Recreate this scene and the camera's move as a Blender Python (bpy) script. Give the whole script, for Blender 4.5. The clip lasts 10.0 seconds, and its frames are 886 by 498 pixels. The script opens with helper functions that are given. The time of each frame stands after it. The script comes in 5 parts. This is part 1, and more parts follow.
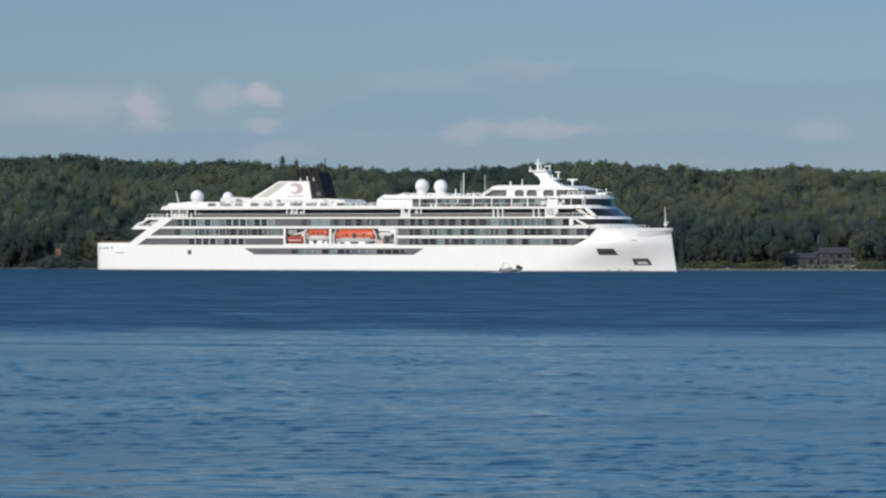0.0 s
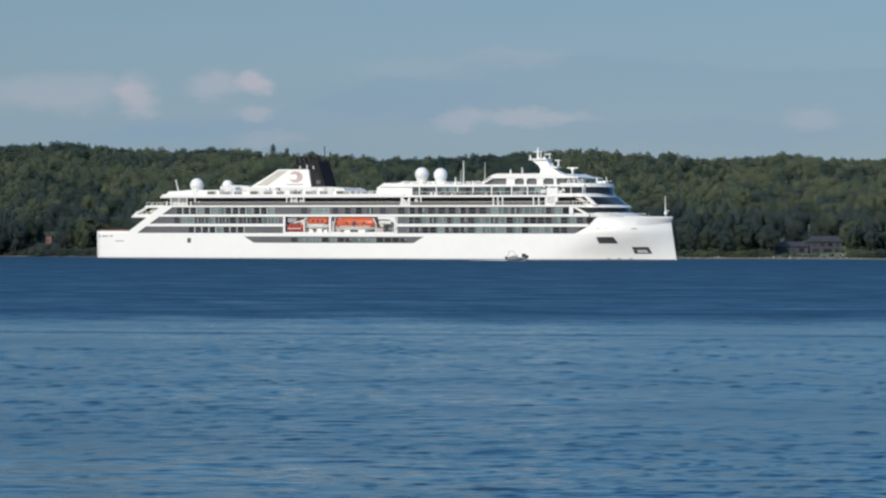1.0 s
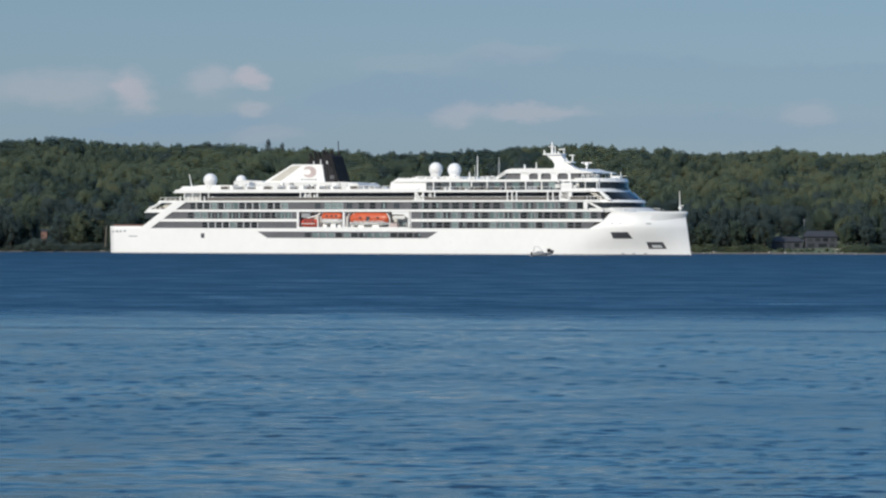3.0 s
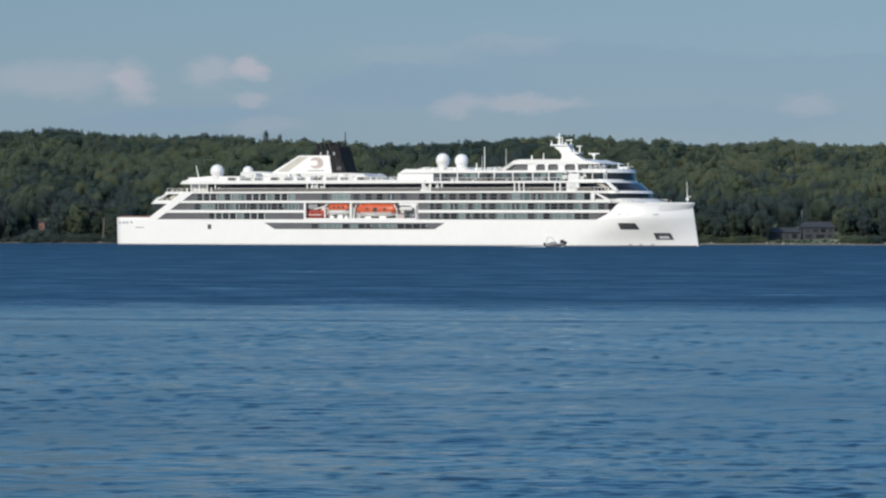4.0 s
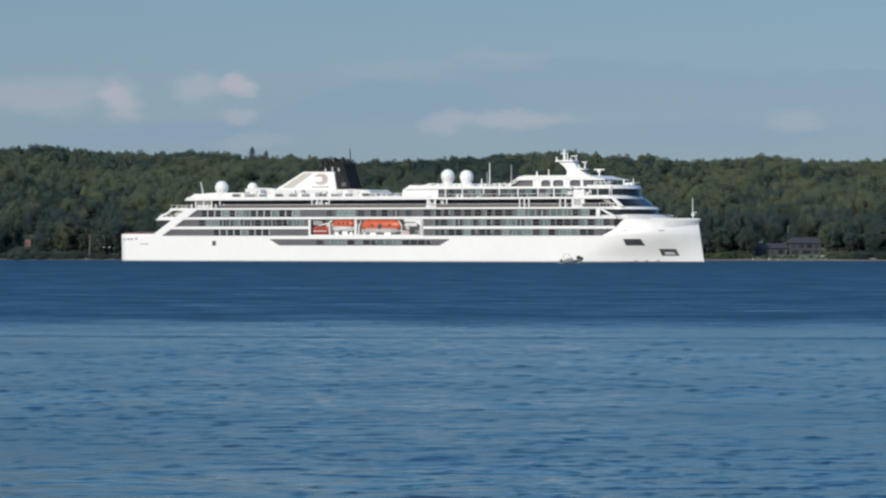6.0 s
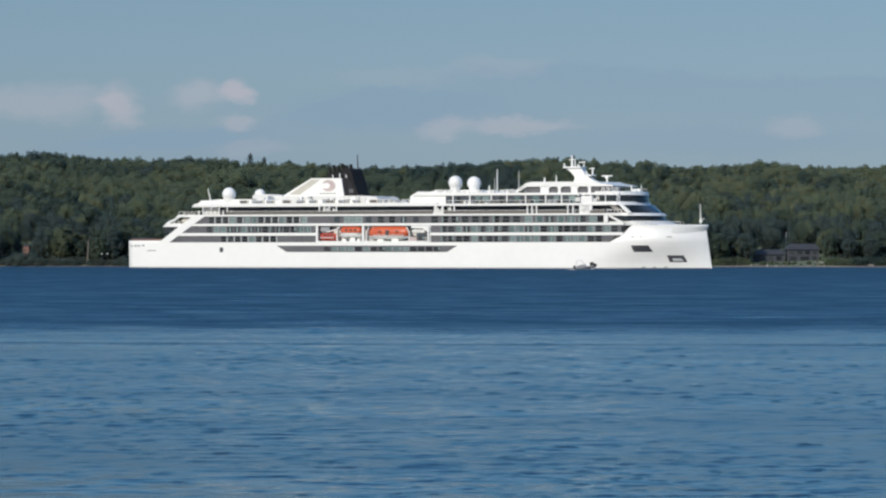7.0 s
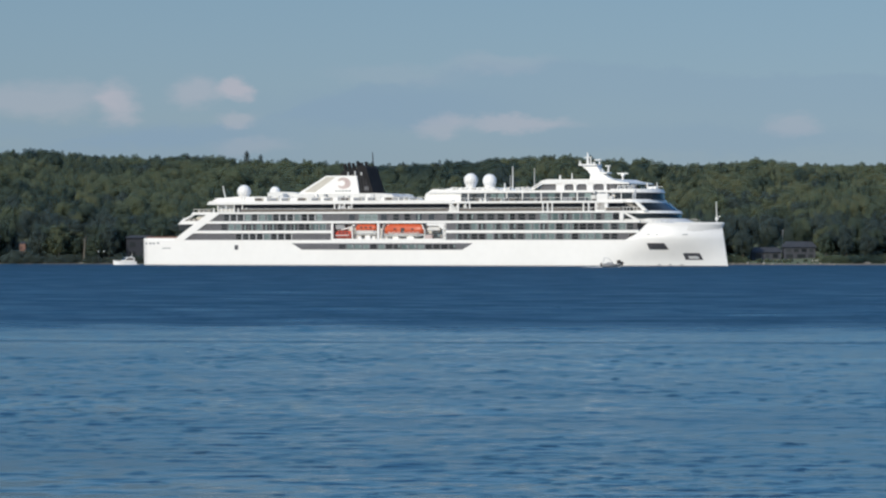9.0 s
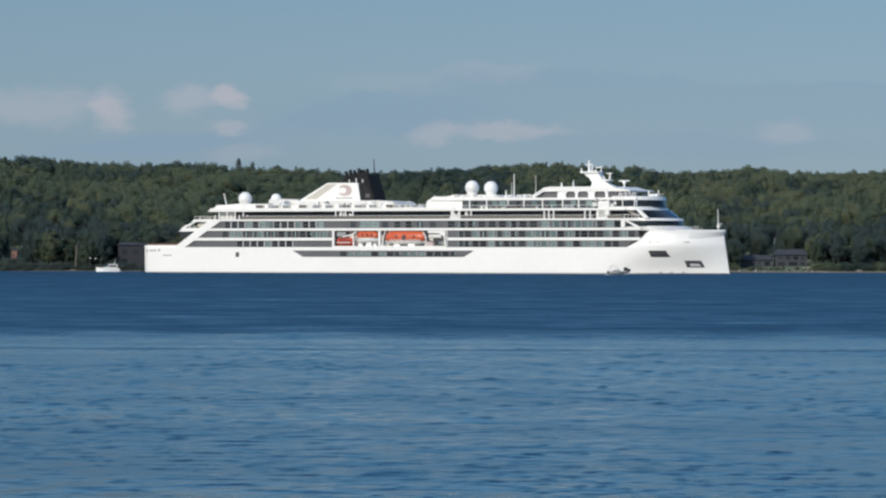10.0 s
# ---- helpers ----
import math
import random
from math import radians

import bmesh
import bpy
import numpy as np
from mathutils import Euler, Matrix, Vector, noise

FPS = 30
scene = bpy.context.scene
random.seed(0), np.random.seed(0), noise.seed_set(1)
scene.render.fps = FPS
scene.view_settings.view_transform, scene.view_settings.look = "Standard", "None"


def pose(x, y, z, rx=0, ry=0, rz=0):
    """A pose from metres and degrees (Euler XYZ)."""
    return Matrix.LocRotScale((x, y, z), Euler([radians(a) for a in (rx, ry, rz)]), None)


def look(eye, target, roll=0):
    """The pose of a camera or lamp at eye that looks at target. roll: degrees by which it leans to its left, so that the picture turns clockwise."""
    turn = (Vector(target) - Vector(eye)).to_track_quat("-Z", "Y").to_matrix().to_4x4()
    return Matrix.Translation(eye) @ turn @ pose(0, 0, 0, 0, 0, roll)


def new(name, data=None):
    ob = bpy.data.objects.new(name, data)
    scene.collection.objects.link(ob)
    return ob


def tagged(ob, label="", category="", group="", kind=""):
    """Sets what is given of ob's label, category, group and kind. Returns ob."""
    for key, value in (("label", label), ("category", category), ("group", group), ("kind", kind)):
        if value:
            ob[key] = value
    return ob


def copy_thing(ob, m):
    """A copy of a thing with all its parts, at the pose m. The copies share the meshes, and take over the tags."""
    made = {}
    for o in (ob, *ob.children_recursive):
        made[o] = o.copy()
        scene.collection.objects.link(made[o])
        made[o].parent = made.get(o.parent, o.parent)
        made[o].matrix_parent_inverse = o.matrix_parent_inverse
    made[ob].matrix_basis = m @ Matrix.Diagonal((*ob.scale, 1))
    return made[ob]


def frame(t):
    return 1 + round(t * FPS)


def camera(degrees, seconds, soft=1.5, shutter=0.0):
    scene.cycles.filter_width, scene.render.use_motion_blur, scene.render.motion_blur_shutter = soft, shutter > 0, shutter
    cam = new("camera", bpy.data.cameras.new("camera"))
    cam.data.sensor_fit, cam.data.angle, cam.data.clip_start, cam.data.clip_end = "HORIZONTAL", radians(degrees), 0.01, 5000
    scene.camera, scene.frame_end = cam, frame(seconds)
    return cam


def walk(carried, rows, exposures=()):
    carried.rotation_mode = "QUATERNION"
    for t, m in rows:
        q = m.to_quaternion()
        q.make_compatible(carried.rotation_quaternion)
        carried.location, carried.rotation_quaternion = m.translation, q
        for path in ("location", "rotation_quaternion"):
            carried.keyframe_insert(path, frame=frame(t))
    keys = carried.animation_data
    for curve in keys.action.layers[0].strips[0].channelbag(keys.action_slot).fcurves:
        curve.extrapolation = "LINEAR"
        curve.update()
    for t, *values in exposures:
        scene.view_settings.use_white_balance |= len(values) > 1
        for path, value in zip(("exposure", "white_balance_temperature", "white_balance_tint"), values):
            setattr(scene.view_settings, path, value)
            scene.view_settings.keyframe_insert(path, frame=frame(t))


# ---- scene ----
# ---- camera: a long lens on a tripod head at the water's edge, panning slightly ----
SECONDS = 10.0
EYE = 3.0
cam = camera(11.0, SECONDS, soft=2.3)
PAN = [  # seconds, yaw, pitch, lean to the left
    (0.0, 0.1182, 0.1536, 0.1594),
    (0.5, 0.0971, 0.0043, 0.1815),
    (1.0, 0.0000, 0.0084, 0.1950),
    (1.5, -0.0647, -0.0008, 0.2008),
    (2.0, -0.0647, -0.0263, 0.1999),
    (3.5, -0.0647, -0.0997, 0.1677),
    (4.0, -0.0866, -0.1643, 0.1504),
    (4.5, -0.1400, -0.0507, 0.1317),
    (5.0, -0.1942, -0.0291, 0.1124),
    (5.5, -0.2371, -0.0111, 0.0936),
    (7.0, -0.2804, 0.1187, 0.0507),
    (7.5, -0.2913, 0.0936, 0.0443),
    (8.0, -0.2913, 0.0760, 0.0435),
    (8.5, -0.3124, 0.1242, 0.0493),
    (9.0, -0.3237, 0.0895, 0.0629),
    (9.5, -0.3343, 0.1074, 0.0852),
    (10.0, -0.4261, 0.1811, 0.1172),
]
walk(cam, [(t, pose(0, 0, EYE, 90 + pitch, -lean, yaw)) for t, yaw, pitch, lean in PAN])

# ---- world, sun, exposure ----
SUN_EL, SUN_AZ = radians(27), math.atan2(-0.56, -0.83)
world = bpy.data.worlds.new("sky")
scene.world = world
world.use_nodes = True
wn = world.node_tree.nodes
sky = wn.new("ShaderNodeTexSky")
sky.sky_type = "NISHITA"
sky.sun_disc = False
sky.sun_elevation, sky.sun_rotation = SUN_EL, SUN_AZ
sky.air_density, sky.dust_density, sky.ozone_density = 1.0, 0.3, 3.0
background = wn["Background"]
background.inputs["Strength"].default_value = 0.09
# the air near the horizon is a hazy grey-blue that at first deepens upward
wl = world.node_tree.links
ray = wn.new("ShaderNodeTexCoord")
up = wn.new("ShaderNodeSeparateXYZ")
wl.new(ray.outputs["Generated"], up.inputs[0])
haze = wn.new("ShaderNodeValToRGB")
haze.color_ramp.elements[0].position, haze.color_ramp.elements[0].color = 0.0, (0.415, 0.54, 0.87, 1)
# unseen overhead sky brightened threefold as added fill for shaded parts
haze.color_ramp.elements[1].position, haze.color_ramp.elements[1].color = 0.6, (3.0, 2.85, 2.6, 1)
for at, c in ((0.055, (0.432, 0.53, 0.722, 1)), (0.075, (0.35, 0.545, 0.79, 1)), (0.10, (0.31, 0.555, 0.78, 1)), (0.18, (0.29, 0.545, 0.71, 1)), (0.36, (0.24, 0.55, 0.85, 1))):
    haze.color_ramp.elements.new(at).color = c
wl.new(up.outputs["Z"], haze.inputs["Fac"])
tint = wn.new("ShaderNodeMix")
tint.data_type, tint.blend_type = "RGBA", "MULTIPLY"
tint.inputs["Factor"].default_value = 1.0
wl.new(sky.outputs[0], tint.inputs["A"])
wl.new(haze.outputs["Color"], tint.inputs["B"])
wl.new(tint.outputs["Result"], background.inputs["Color"])

sun = new("sun", bpy.data.lights.new("sun", "SUN"))
sun.data.energy, sun.data.angle, sun.data.color = 3.25, radians(0.53), (1.0, 0.915, 0.765)
sun_from = Vector((math.sin(SUN_AZ) * math.cos(SUN_EL), math.cos(SUN_AZ) * math.cos(SUN_EL), math.sin(SUN_EL)))
sun.matrix_world = look(sun_from * 100, (0, 0, 0))
scene.view_settings.exposure = 0.0


# ---- materials ----
def nodes_of(name):
    m = bpy.data.materials.new(name)
    m.use_nodes = True
    return m, m.node_tree.nodes, m.node_tree.links, m.node_tree.nodes["Principled BSDF"]


def surface(name, a, b, rough=0.5, scale=1.0, bump=0.0, metal=0.0, stretch=(1, 1, 1), random_share=0.0, fine=0.0, span_of=(0.36, 0.64)):
    """Two tones mixed by noise at two scales, with fine relief."""
    m, n, l, bsdf = nodes_of(name)
    coord = n.new("ShaderNodeTexCoord")
    mapping = n.new("ShaderNodeMapping")
    mapping.inputs["Scale"].default_value = stretch
    l.new(coord.outputs["Object"], mapping.inputs["Vector"])
    big, small = n.new("ShaderNodeTexNoise"), n.new("ShaderNodeTexNoise")
    big.inputs["Scale"].default_value, small.inputs["Scale"].default_value = scale, scale * 9
    big.inputs["Detail"].default_value = small.inputs["Detail"].default_value = 4
    for t in (big, small):
        l.new(mapping.outputs[0], t.inputs["Vector"])
    mix = n.new("ShaderNodeMath")
    mix.operation = "MULTIPLY_ADD"
    mix.inputs[1].default_value = 0.45
    l.new(small.outputs["Fac"], mix.inputs[0])
    half = n.new("ShaderNodeMath")
    half.operation = "MULTIPLY"
    half.inputs[1].default_value = 0.55
    l.new(big.outputs["Fac"], half.inputs[0])
    l.new(half.outputs[0], mix.inputs[2])
    ramp = n.new("ShaderNodeValToRGB")
    ramp.color_ramp.elements[0].position, ramp.color_ramp.elements[1].position = span_of
    ramp.color_ramp.elements[0].color, ramp.color_ramp.elements[1].color = (*a, 1), (*b, 1)
    l.new(mix.outputs[0], ramp.inputs["Fac"])
    colour = ramp.outputs["Color"]
    if random_share:
        geo = n.new("ShaderNodeNewGeometry")
        hsv = n.new("ShaderNodeHueSaturation")
        span = n.new("ShaderNodeMapRange")
        span.inputs["To Min"].default_value, span.inputs["To Max"].default_value = 1 - random_share, 1 + random_share
        l.new(geo.outputs["Random Per Island"], span.inputs["Value"])
        l.new(span.outputs[0], hsv.inputs["Value"])
        l.new(colour, hsv.inputs["Color"])
        colour = hsv.outputs["Color"]
    l.new(colour, bsdf.inputs["Base Color"])
    bsdf.inputs["Roughness"].default_value, bsdf.inputs["Metallic"].default_value = rough, metal
    if bump:
        relief = n.new("ShaderNodeBump")
        relief.inputs["Strength"].default_value, relief.inputs["Distance"].default_value = bump, fine or 0.1
        l.new(small.outputs["Fac"], relief.inputs["Height"])
        l.new(relief.outputs[0], bsdf.inputs["Normal"])
    return m


def pane_glass(name, a, b, rough=0.08):
    """Window glass before a dark cabin: each pane differs a little."""
    m, n, l, bsdf = nodes_of(name)
    info = n.new("ShaderNodeObjectInfo")
    ramp = n.new("ShaderNodeValToRGB")
    ramp.color_ramp.elements[0].color, ramp.color_ramp.elements[1].color = (*a, 1), (*b, 1)
    l.new(info.outputs["Random"], ramp.inputs["Fac"])
    l.new(ramp.outputs["Color"], bsdf.inputs["Base Color"])
    bsdf.inputs["Roughness"].default_value = rough
    bsdf.inputs["Specular IOR Level"].default_value = 0.3
    return m


WHITE = surface("white_ship_paint", (0.83, 0.815, 0.78), (0.87, 0.855, 0.82), 0.4, 0.05)
CREAM = surface("off_white_paint", (0.62, 0.61, 0.58), (0.74, 0.73, 0.70), 0.45, 0.2)
GREY = surface("grey_cladding", (0.095, 0.094, 0.10), (0.125, 0.124, 0.132), 0.45, 0.15)
MIDGREY = surface("mid_grey_paint", (0.25, 0.26, 0.27), (0.34, 0.35, 0.36), 0.5, 0.3)
BLACK = surface("black_funnel_paint", (0.005, 0.005, 0.006), (0.014, 0.013, 0.014), 0.9, 0.4)
# dark fittings, and shade painted into openings and under the promenade roof
DARK_AND_SHADE = surface("dark_paint_and_recess_shade", (0.035, 0.036, 0.042), (0.07, 0.072, 0.08), 0.6, 0.3)
TEAK = surface("teak_and_glass_rail", (0.10, 0.088, 0.075), (0.17, 0.15, 0.13), 0.5, 0.6, stretch=(1, 1, 6))
SAND = surface("beige_paint", (0.48, 0.45, 0.39), (0.58, 0.55, 0.48), 0.55, 0.4)
DECK = surface("deck_boards", (0.25, 0.19, 0.13), (0.36, 0.28, 0.2), 0.7, 0.8)
ORANGE = surface("orange_lifeboat_plastic", (0.52, 0.085, 0.035), (0.66, 0.15, 0.06), 0.4, 0.5)
RED = surface("red_rescue_boat", (0.45, 0.05, 0.03), (0.58, 0.08, 0.04), 0.45, 0.5)
STEEL = surface("painted_steel", (0.5, 0.5, 0.5), (0.64, 0.64, 0.63), 0.4, 1.0)
LOGO = surface("pale_red_emblem", (0.46, 0.36, 0.34), (0.6, 0.5, 0.47), 0.5, 0.5)
DARKGLASS = pane_glass("dark_window_glass", (0.010, 0.013, 0.015), (0.045, 0.052, 0.056))
TEALGLASS = pane_glass("curtained_window_glass", (0.09, 0.135, 0.135), (0.26, 0.33, 0.32), 0.15)
GREYGLASS = pane_glass("tinted_grey_glass", (0.05, 0.06, 0.07), (0.09, 0.10, 0.11), 0.1)
CURTAIN = surface("pale_curtain_behind_glass", (0.16, 0.205, 0.20), (0.30, 0.36, 0.35), 0.25, 0.9)
RUBBER = surface("grey_inflatable_tube", (0.16, 0.165, 0.17), (0.24, 0.245, 0.25), 0.6, 2.0)
FOAM = surface("wake_foam", (0.55, 0.6, 0.65), (0.8, 0.82, 0.84), 0.8, 1.5)
def leafy(m):
    """Let some light through the leaves."""
    n, l = m.node_tree.nodes, m.node_tree.links
    bsdf = n["Principled BSDF"]
    through_leaf = n.new("ShaderNodeBsdfTranslucent")
    l.new(bsdf.inputs["Base Color"].links[0].from_socket, through_leaf.inputs["Color"])
    mix = n.new("ShaderNodeMixShader")
    mix.inputs[0].default_value = 0.5
    l.new(bsdf.outputs[0], mix.inputs[1])
    l.new(through_leaf.outputs[0], mix.inputs[2])
    gaps = n.new("ShaderNodeBsdfTransparent")   # the crowns are loose: light falls between the leaves
    loose = n.new("ShaderNodeMixShader")
    loose.inputs[0].default_value = 0.64
    l.new(mix.outputs[0], loose.inputs[1])
    l.new(gaps.outputs[0], loose.inputs[2])
    l.new(loose.outputs[0], n["Material Output"].inputs["Surface"])
    bsdf.inputs["Specular IOR Level"].default_value = 0.2
    return m


LEAF = surface("broadleaf_foliage", (0.058, 0.095, 0.084), (0.178, 0.214, 0.127), 0.6, 0.017, random_share=0.05, span_of=(0.41, 0.59), stretch=(1, 0.4, 1))
LEAF_PALE = surface("pale_broadleaf_foliage", (0.142, 0.176, 0.110), (0.226, 0.248, 0.144), 0.6, 0.02, random_share=0.06)
# also put on leafy trees and scrub, where its dark tone paints shade
NEEDLE_AND_SHADE = surface("conifer_needles_and_leaf_shade", (0.066, 0.097, 0.094), (0.108, 0.144, 0.126), 0.65, 0.03, random_share=0.12)
# distance haze put into the paler, bluer needle colour of the skyline trees
HAZED_SPRUCE = surface("haze_tinted_spruce_needles", (0.13, 0.17, 0.172), (0.18, 0.22, 0.212), 0.65, 0.12, random_share=0.15)
for foliage in (LEAF, LEAF_PALE, NEEDLE_AND_SHADE, HAZED_SPRUCE):
    leafy(foliage)
BARK = surface("grey_bark", (0.09, 0.075, 0.06), (0.22, 0.2, 0.17), 0.8, 1.5, 0.3, stretch=(1, 1, 0.2))
# green floor colour lightened to lift the shaded gaps between the crowns
SOIL = surface("forest_floor_lifted_from_shade", (0.09, 0.115, 0.075), (0.14, 0.165, 0.10), 0.9, 0.1, 0.3)
BEACH = surface("stony_beach", (0.11, 0.095, 0.075), (0.24, 0.21, 0.175), 0.85, 0.5, 0.4)
STONE = surface("pale_beach_stone", (0.17, 0.155, 0.135), (0.36, 0.335, 0.30), 0.85, 0.6, 0.3)
SIDING = surface("blue_grey_siding", (0.034, 0.037, 0.047), (0.056, 0.061, 0.075), 0.7, 0.5, stretch=(1, 1, 8))
ROOFING = surface("dark_shingle_roof", (0.028, 0.031, 0.038), (0.05, 0.054, 0.064), 0.85, 0.6)
# board colour darkened in place of shade from the trees around the house
DARKBOARD = surface("shade_darkened_boards", (0.010, 0.013, 0.021), (0.020, 0.024, 0.035), 0.7, 0.5, stretch=(1, 1, 6))
RUST = surface("red_brown_boards", (0.15, 0.075, 0.055), (0.23, 0.13, 0.10), 0.75, 0.8, stretch=(4, 1, 1))


CALM, CHOP = 0.32, 1.5


def water_material():
    m, n, l, bsdf = nodes_of("lake_water")
    coord = n.new("ShaderNodeTexCoord")

    def ripple(scale, stretch):
        mp = n.new("ShaderNodeMapping")
        mp.inputs["Scale"].default_value = stretch
        l.new(coord.outputs["Object"], mp.inputs["Vector"])
        t = n.new("ShaderNodeTexNoise")
        t.inputs["Scale"].default_value, t.inputs["Detail"].default_value = scale, 3
        l.new(mp.outputs[0], t.inputs["Vector"])
        return t.outputs["Fac"]

    # open lake beyond the calmer inshore strip is ruffled by the wind
    sep = n.new("ShaderNodeSeparateXYZ")
    l.new(coord.outputs["Object"], sep.inputs[0])
    wav = n.new("ShaderNodeMath")
    wav.operation = "MULTIPLY_ADD"
    wav.inputs[1].default_value = 36.0
    l.new(ripple(0.012, (1, 0.6, 1)), wav.inputs[0])
    l.new(sep.outputs["Y"], wav.inputs[2])
    zone = n.new("ShaderNodeMapRange")
    zone.inputs["From Min"].default_value, zone.inputs["From Max"].default_value = 196, 236
    l.new(wav.outputs[0], zone.inputs["Value"])
    # one narrow cat's-paw line inside the calm strip
    off = n.new("ShaderNodeMath")
    off.operation = "SUBTRACT"
    off.inputs[1].default_value = 181.0
    l.new(wav.outputs[0], off.inputs[0])
    size = n.new("ShaderNodeMath")
    size.operation = "ABSOLUTE"
    l.new(off.outputs[0], size.inputs[0])
    paw = n.new("ShaderNodeMapRange")
    paw.inputs["From Min"].default_value, paw.inputs["From Max"].default_value = 3.0, 1.0
    paw.inputs["To Min"].default_value, paw.inputs["To Max"].default_value = 0.0, 0.35
    l.new(size.outputs[0], paw.inputs["Value"])
    both = n.new("ShaderNodeMath")
    both.use_clamp = True
    l.new(zone.outputs[0], both.inputs[0])
    l.new(paw.outputs[0], both.inputs[1])
    zone = both

    # slopes of the small waves, as tilts of the surface
    def tilts(scale, stretch, slope):
        mp = n.new("ShaderNodeMapping")
        mp.inputs["Scale"].default_value = stretch
        l.new(coord.outputs["Object"], mp.inputs["Vector"])
        t = n.new("ShaderNodeTexNoise")
        t.inputs["Scale"].default_value, t.inputs["Detail"].default_value = scale, 2
        l.new(mp.outputs[0], t.inputs["Vector"])
        centre = n.new("ShaderNodeVectorMath")
        centre.operation = "SUBTRACT"
        centre.inputs[1].default_value = (0.5, 0.5, 0.5)
        l.new(t.outputs["Color"], centre.inputs[0])
        gain = n.new("ShaderNodeVectorMath")
        gain.operation = "MULTIPLY"
        gain.inputs[1].default_value = (slope * 0.6, slope, 0)
        l.new(centre.outputs[0], gain.inputs[0])
        return gain.outputs[0]

    calm, chop = tilts(1.7, (0.5, 1, 1), CALM), tilts(0.5, (0.6, 1, 1), CHOP)
    pick = n.new("ShaderNodeMix")
    pick.data_type = "VECTOR"
    l.new(zone.outputs[0], pick.inputs["Factor"])
    l.new(calm, pick.inputs["A"])
    l.new(chop, pick.inputs["B"])
    geo = n.new("ShaderNodeNewGeometry")
    tilt = n.new("ShaderNodeVectorMath")
    l.new(pick.outputs["Result"], tilt.inputs[0])
    l.new(geo.outputs["Normal"], tilt.inputs[1])
    unit = n.new("ShaderNodeVectorMath")
    unit.operation = "NORMALIZE"
    l.new(tilt.outputs[0], unit.inputs[0])
    l.new(unit.outputs[0], bsdf.inputs["Normal"])
    # wind streaks: long bands of rougher and smoother water
    offshore = n.new("ShaderNodeMapRange")
    offshore.inputs["From Min"].default_value, offshore.inputs["From Max"].default_value = 210, 1200
    offshore.inputs["To Min"].default_value, offshore.inputs["To Max"].default_value = 0.37, 0.51
    l.new(sep.outputs["Y"], offshore.inputs["Value"])
    streak = n.new("ShaderNodeMath")
    streak.operation = "MULTIPLY_ADD"
    streak.inputs[1].default_value = 0.26
    l.new(ripple(1.0, (0.004, 0.022, 1)), streak.inputs[0])
    l.new(offshore.outputs[0], streak.inputs[2])
    less = n.new("ShaderNodeMath")
    less.operation = "SUBTRACT"
    less.inputs[1].default_value = 0.42
    flecks = n.new("ShaderNodeMath")   # short gust flecks among the streaks
    flecks.operation = "MULTIPLY_ADD"
    flecks.inputs[1].default_value = 0.62
    l.new(ripple(1.0, (0.15, 0.09, 1)), flecks.inputs[0])
    l.new(streak.outputs[0], flecks.inputs[2])
    l.new(flecks.outputs[0], less.inputs[0])
    inshore = n.new("ShaderNodeMapRange")
    inshore.inputs["From Min"].default_value, inshore.inputs["From Max"].default_value = 0.3, 0.7
    inshore.inputs["To Min"].default_value, inshore.inputs["To Max"].default_value = 0.13, 0.20
    l.new(ripple(1.0, (0.05, 0.09, 1)), inshore.inputs["Value"])
    further = n.new("ShaderNodeMapRange")
    further.inputs["From Min"].default_value, further.inputs["From Max"].default_value = 90, 210
    further.inputs["To Min"].default_value, further.inputs["To Max"].default_value = 0.0, -0.02
    l.new(sep.outputs["Y"], further.inputs["Value"])
    inner = n.new("ShaderNodeMath")
    l.new(inshore.outputs[0], inner.inputs[0])
    l.new(further.outputs[0], inner.inputs[1])
    rough = n.new("ShaderNodeMix")
    l.new(zone.outputs[0], rough.inputs["Factor"])
    l.new(inner.outputs[0], rough.inputs["A"])
    l.new(less.outputs[0], rough.inputs["B"])
    l.new(rough.outputs["Result"], bsdf.inputs["Roughness"])
    # base colour is greener inshore and bluer beyond, tuned by zone
    zone_tone = n.new("ShaderNodeMix")
    zone_tone.data_type = "RGBA"
    zone_tone.inputs["A"].default_value = (0.010, 0.034, 0.054, 1)
    zone_tone.inputs["B"].default_value = (0.003, 0.040, 0.080, 1)
    l.new(zone.outputs[0], zone_tone.inputs["Factor"])
    l.new(zone_tone.outputs["Result"], bsdf.inputs["Base Color"])
    bsdf.inputs["IOR"].default_value = 1.33
    return m


WATER = water_material()


# ---- mesh helpers ----
def mesh_of(name, verts, faces, material, smooth=False):
    me = bpy.data.meshes.new(name)
    me.from_pydata([tuple(v) for v in verts], [], [tuple(f) for f in faces])
    me.update()
    me.materials.append(material)
    if smooth:
        me.polygons.foreach_set("use_smooth", [True] * len(me.polygons))
    return me


def part(name, bm, material, parent=None, label="", smooth=False, shift=(0, 0, 0)):
    """One bmesh as one mesh object under a thing or a part."""
    bmesh.ops.recalc_face_normals(bm, faces=bm.faces)
    if any(shift):
        bmesh.ops.translate(bm, verts=bm.verts, vec=shift)
    me = bpy.data.meshes.new(name)
    bm.to_mesh(me)
    bm.free()
    me.materials.append(material)
    if smooth:
        me.polygons.foreach_set("use_smooth", [True] * len(me.polygons))
    ob = new(name, me)
    ob.parent = parent
    return tagged(ob, label)


